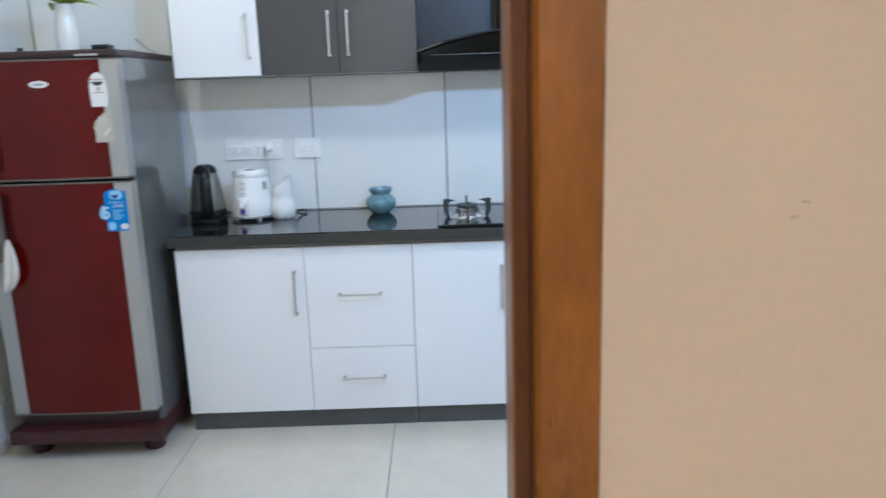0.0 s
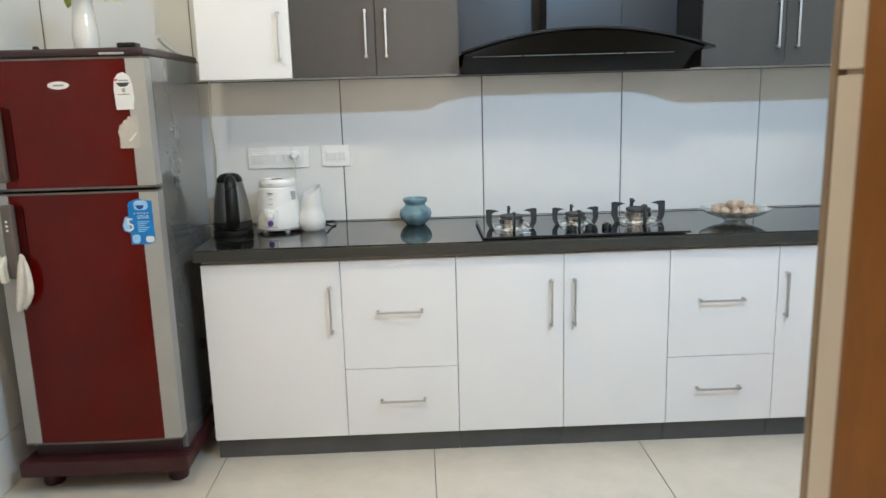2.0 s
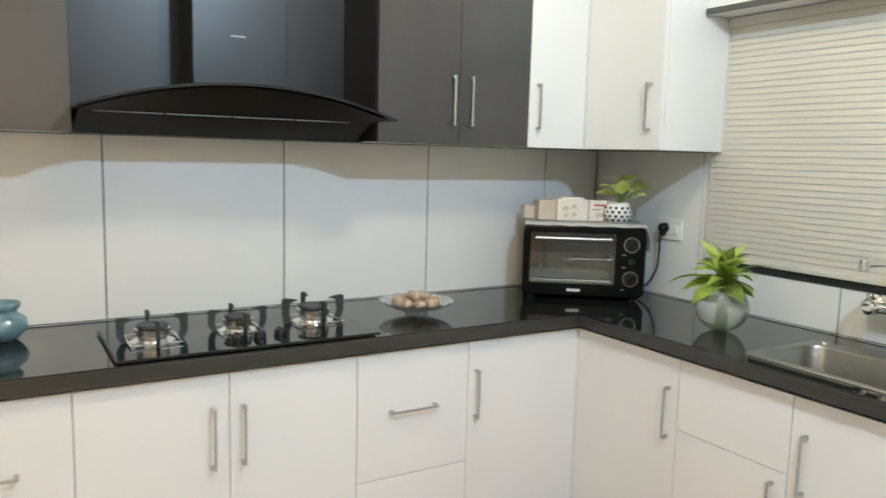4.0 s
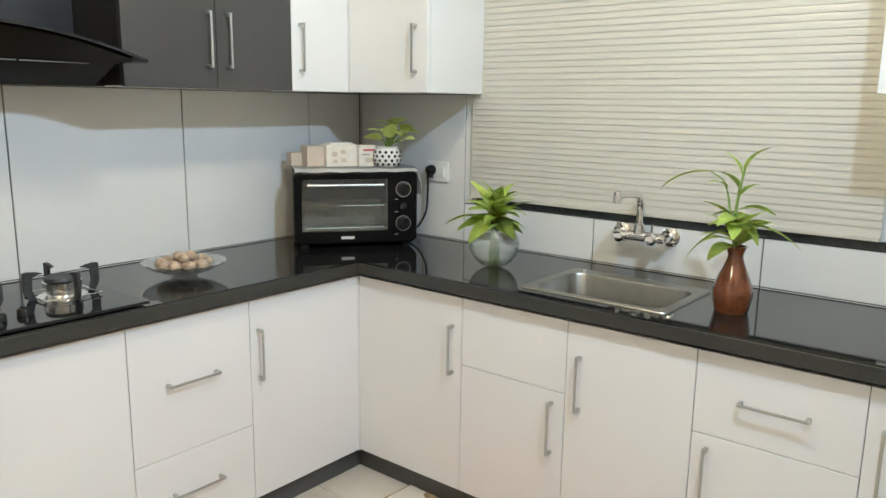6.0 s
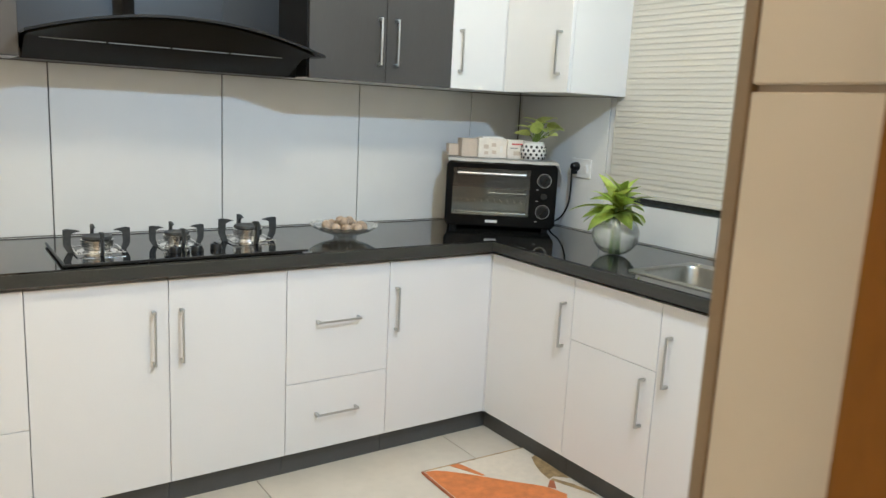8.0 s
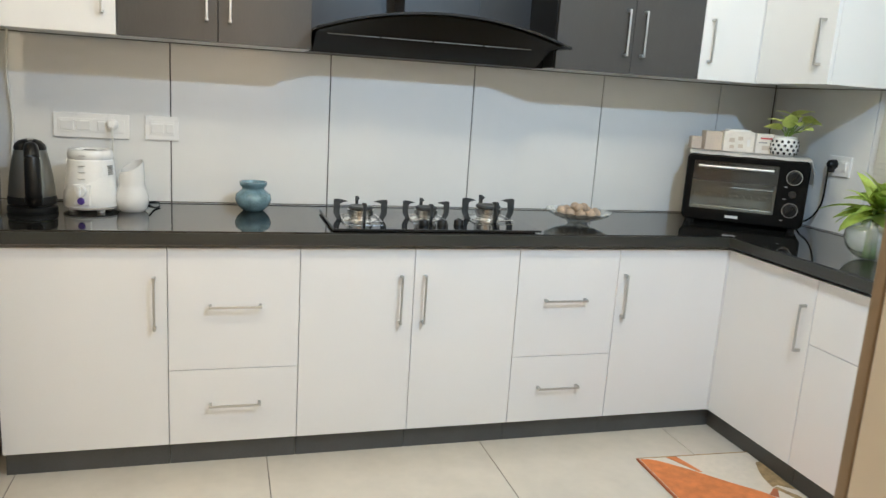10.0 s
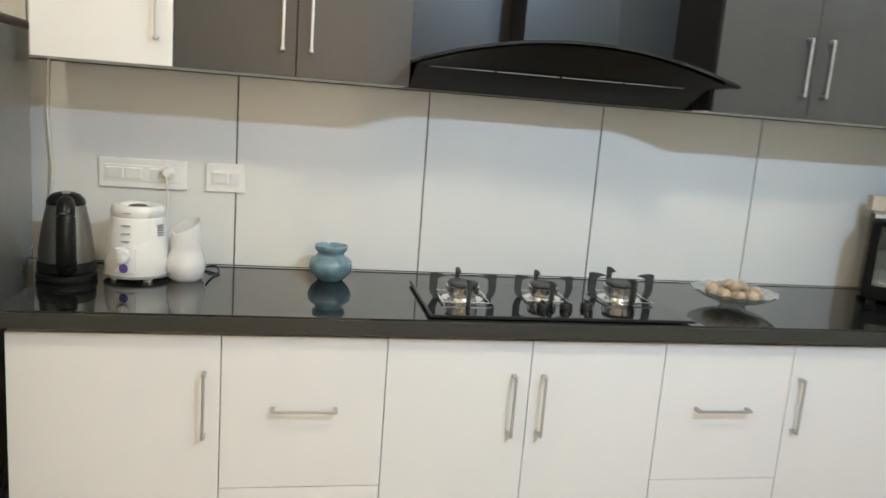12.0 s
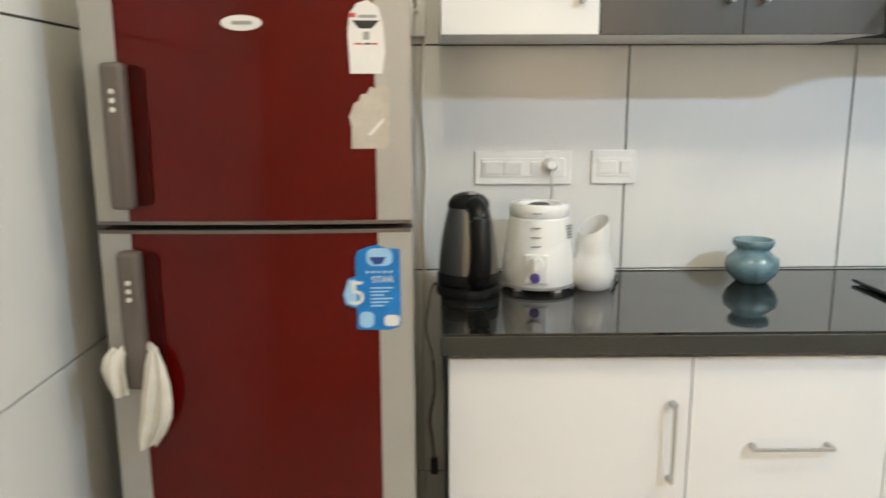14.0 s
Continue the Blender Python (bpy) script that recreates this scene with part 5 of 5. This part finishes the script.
cord("power_cord", [(-0.593, NORTH - 0.040, 1.118), (-0.590, NORTH - 0.038, 1.06), (-0.594, NORTH - 0.030, 0.98), (-0.60, NORTH - 0.035, 0.90), (-0.622, NORTH - 0.09, 0.858)], 0.0035, "cable_white", "white grinder cord hanging from its plug")
cord("power_cord", [(-0.475, 3.80, TOP + 0.006), (-0.44, 3.79, TOP + 0.012), (-0.425, 3.74, TOP + 0.005), (-0.44, 3.70, TOP + 0.005), (-0.455, 3.665, TOP + 0.02)], 0.0032, "black_plastic", "short black cord lying on the worktop")
cord("power_cord", [(-0.925, NORTH - 0.012, 1.50), (-0.935, NORTH - 0.012, 1.30), (-0.925, NORTH - 0.012, 1.12), (-0.935, NORTH - 0.014, 0.95), (-0.93, NORTH - 0.014, 0.75), (-0.94, NORTH - 0.016, 0.45), (-0.935, NORTH - 0.016, 0.20)], 0.0045, "cable_white", "cream fridge cord hanging on the wall")
cord("power_cord", [(-0.885, 3.66, TOP + 0.006), (-0.906, 3.68, TOP + 0.004), (-0.918, 3.66, 0.800), (-0.925, 3.62, 0.74), (-0.910, 3.58, 0.68), (-0.906, 3.57, 0.60), (-0.918, 3.58, 0.52), (-0.912, 3.59, 0.46), (-0.908, 3.60, 0.40)], 0.0040, "cable", "grey kettle cord hanging beside the fridge")
kp = thing("cord_plug", (-0.908, 3.60, 0.385), "dark plug at the end of a hanging cord", "plug")
part("plug", box(-0.010, 0.010, -0.012, 0.012, -0.022, 0.018, 0.005), M["black_plastic"], kp)
conduit = thing("wall_conduit", (-0.945, NORTH, 0), "cream plastic wall conduit with a junction box", "conduit")
part("strip", box(-0.012, 0.012, -0.014, 0.0, 1.55, HIGH, 0.002), M["cable_white"], conduit)
part("junction_box", box(-0.024, 0.022, -0.036, 0.0, 1.455, 1.550, 0.006), M["white_plastic"], conduit)
cord("power_cord", [(-0.945, NORTH - 0.036, 1.515), (-0.975, NORTH - 0.10, 1.525), (-1.01, NORTH - 0.22, 1.560), (-1.03, NORTH - 0.30, 1.600)], 0.0055, "cable_white", "white cord looping to the fridge top")

# ---- rug ----
rug = thing("rug", (1.315, 3.090, 0), "cream, orange and brown patterned floor rug", "rug", rz=-2.5)
RW, RL = 0.475, 1.30
part("base", box(0, RW, -RL, 0, 0.0005, 0.008, 0.003), M["rug_cream"], rug, "cream woven base")
part("binding", box(-0.004, 0.004, -RL, 0.002, 0.0005, 0.0088, 0.002), M["rug_edge"], rug, "rust binding")


# narrow strip, darker than the pile, along the north end
part("binding", box(0.005, RW, -0.004, 0.004, 0.0005, 0.0086, 0.002), M["rug_brown"], rug, "narrow brown strip along the rug's end")


def patch(outline, mm, label, top=0.0092):
    part("motif", flat_prism(outline, 0.0070, top), M[mm], rug, label)


def bent(points, n=5):
    return [(q.x, q.y) for q in smooth_path([(x, y, 0) for x, y in points], n)]


patch(bent([(0.006, -0.008), (0.060, -0.022), (0.150, -0.100), (0.250, -0.205), (0.345, -0.300), (0.380, -0.380)]) + bent([(0.300, -0.470), (0.160, -0.520), (0.006, -0.560)]), "rug_orange", "orange motif")
patch([(0.118, -0.006), (0.158, -0.006), (0.176, -0.060), (0.196, -0.128), (0.182, -0.124), (0.150, -0.064)], "rug_orange", "rust stripe", 0.0096)
patch(bent([(0.452, -0.085), (0.425, -0.140), (0.405, -0.200), (0.396, -0.262)]) + [(0.425, -0.250), (0.474, -0.290), (0.474, -0.080)], "rug_brown", "brown mottled motif")
patch([(0.398, -0.268), (0.412, -0.262), (0.452, -0.330), (0.474, -0.400), (0.474, -0.440), (0.430, -0.340)], "rug_brown", "brown stripe", 0.0096)
patch([(0.392, -0.270), (0.402, -0.282), (0.372, -0.330), (0.352, -0.305)], "rug_edge", "rust stripe", 0.0100)
patch([(0.02, -0.66), (0.20, -0.62), (0.36, -0.74), (0.30, -0.94), (0.05, -0.97)], "rug_orange", "orange motif")
patch([(0.40, -0.52), (0.47, -0.48), (0.47, -0.74), (0.41, -0.68)], "rug_brown", "brown mottled motif")


# ---- tiles, piece by piece ----
TILE_MESHES = {}


def tile_piece(parent, name, origin, axis, w, h, material, depth=0.007):
    """One tile of w by h; axis says which way its face looks."""
    key = (axis, round(w, 3), round(h, 3), material.name)
    if key not in TILE_MESHES:
        b = 0.0012
        if axis == "y":
            bm = box(0, w, 0, depth, 0, h, b, 1)
        elif axis == "x":
            bm = box(0, depth, 0, w, 0, h, b, 1)
        else:
            bm = box(0, w, 0, h, 0, depth, b, 1)
        bmesh.ops.recalc_face_normals(bm, faces=bm.faces[:])
        me = bpy.data.meshes.new(name)
        bm.to_mesh(me)
        bm.free()
        me.materials.append(material)
        TILE_MESHES[key] = me
    ob = new(name, TILE_MESHES[key])
    ob.parent = parent
    ob.matrix_parent_inverse = parent.matrix_world.inverted()
    ob.location = origin
    return ob


def cuts(start, step, lo, hi):
    """Joint places from lo to hi on a grid, with the ends."""
    k = math.ceil((lo - start) / step - 1e-6)
    out = [lo]
    while start + k * step < hi - 1e-6:
        if start + k * step > lo + 0.004:
            out.append(start + k * step)
        k += 1
    return out + [hi]


GAP = 0.0022
ZC = cuts(0.237, 0.6, 0.0, HIGH)
XC = cuts(-0.39, 0.6, WEST, EAST)
for xa, xb in zip(XC, XC[1:]):
    for za, zb in zip(ZC, ZC[1:]):
        tile_piece(wall_north, "tile", (xa + GAP, NORTH, za + GAP), "y", xb - xa - 2 * GAP, zb - za - 2 * GAP, M["tile"])
YC = cuts(2.85, 0.6, SOUTH + 0.01, NORTH - 0.001)
ZW = cuts(0.196, 0.618, 0.0, HIGH)
for ya, yb in zip(YC, YC[1:]):
    for za, zb in zip(ZW, ZW[1:]):
        tile_piece(wall_west, "tile", (WEST - 0.007, ya + GAP, za + GAP), "x", yb - ya - 2 * GAP, zb - za - 2 * GAP, M["tile"])
YE = cuts(2.05, 0.596, SOUTH + 0.004, NORTH - 0.001)
for ya, yb in zip(YE, YE[1:]):
    for za, zb in zip(ZC, ZC[1:]):
        spans = [(ya, yb, za, zb)]
        if zb > WZ0 - 0.03 and za < WZ1 and ya < WY1 - 0.02 and yb > WY0 + 0.02:
            spans = []
            if za < WZ0 - 0.03:
                spans.append((ya, yb, za, WZ0 - 0.03))
            if zb > WZ1:
                spans.append((ya, yb, WZ1, zb))
            z2, z3 = max(za, WZ0 - 0.03), min(zb, WZ1)
            if yb > WY1 + 0.01:
                spans.append((max(ya, WY1), yb, z2, z3))
            if ya < WY0 - 0.01:
                spans.append((ya, min(yb, WY0), z2, z3))
        for a, b, c, d in spans:
            if b - a > 0.01 and d - c > 0.01:
                tile_piece(wall_east, "tile", (EAST, a + GAP, c + GAP), "x", b - a - 2 * GAP, d - c - 2 * GAP, M["tile"])
# tiled reveal and kitchen face of the doorway wall
for za, zb in ((0.0, 0.757), (0.757, 1.357), (1.357, 1.957), (1.957, DZ)):
    tile_piece(wall_south, "reveal_tile", (0.2635, 1.112, za + GAP), "x", SOUTH - 0.011 - 1.112, zb - za - 2 * GAP, M["jamb_tile"])
    tile_piece(wall_south, "reveal_tile", (JL, 1.112, za + GAP), "x", SOUTH - 1.112, zb - za - 2 * GAP, M["jamb_tile"])
part("corner_strip", box(0.2630, 0.2795, SOUTH - 0.0105, SOUTH, 0, DZ, 0.001, 1), M["trim_brown"], wall_south, "brown metal tile corner strip")
XS = cuts(0.29, 0.6, 0.29, EAST)
for xa, xb in zip(XS, XS[1:]):
    for za, zb in zip(ZC, ZC[1:]):
        tile_piece(wall_south, "tile", (xa + GAP, SOUTH - 0.007, za + GAP), "y", xb - xa - 2 * GAP, zb - za - 2 * GAP, M["tile"])
XF = cuts(-0.853, 0.808, -2.85, 2.85)
YF = cuts(2.722, 0.808, -2.45, NORTH)
for xa, xb in zip(XF, XF[1:]):
    for ya, yb in zip(YF, YF[1:]):
        tile_piece(floor, "floor_tile", (xa + 0.0015, ya + 0.0015, -0.006), "z", xb - xa - 0.003, yb - ya - 0.003, M["floor_tile"], 0.006)
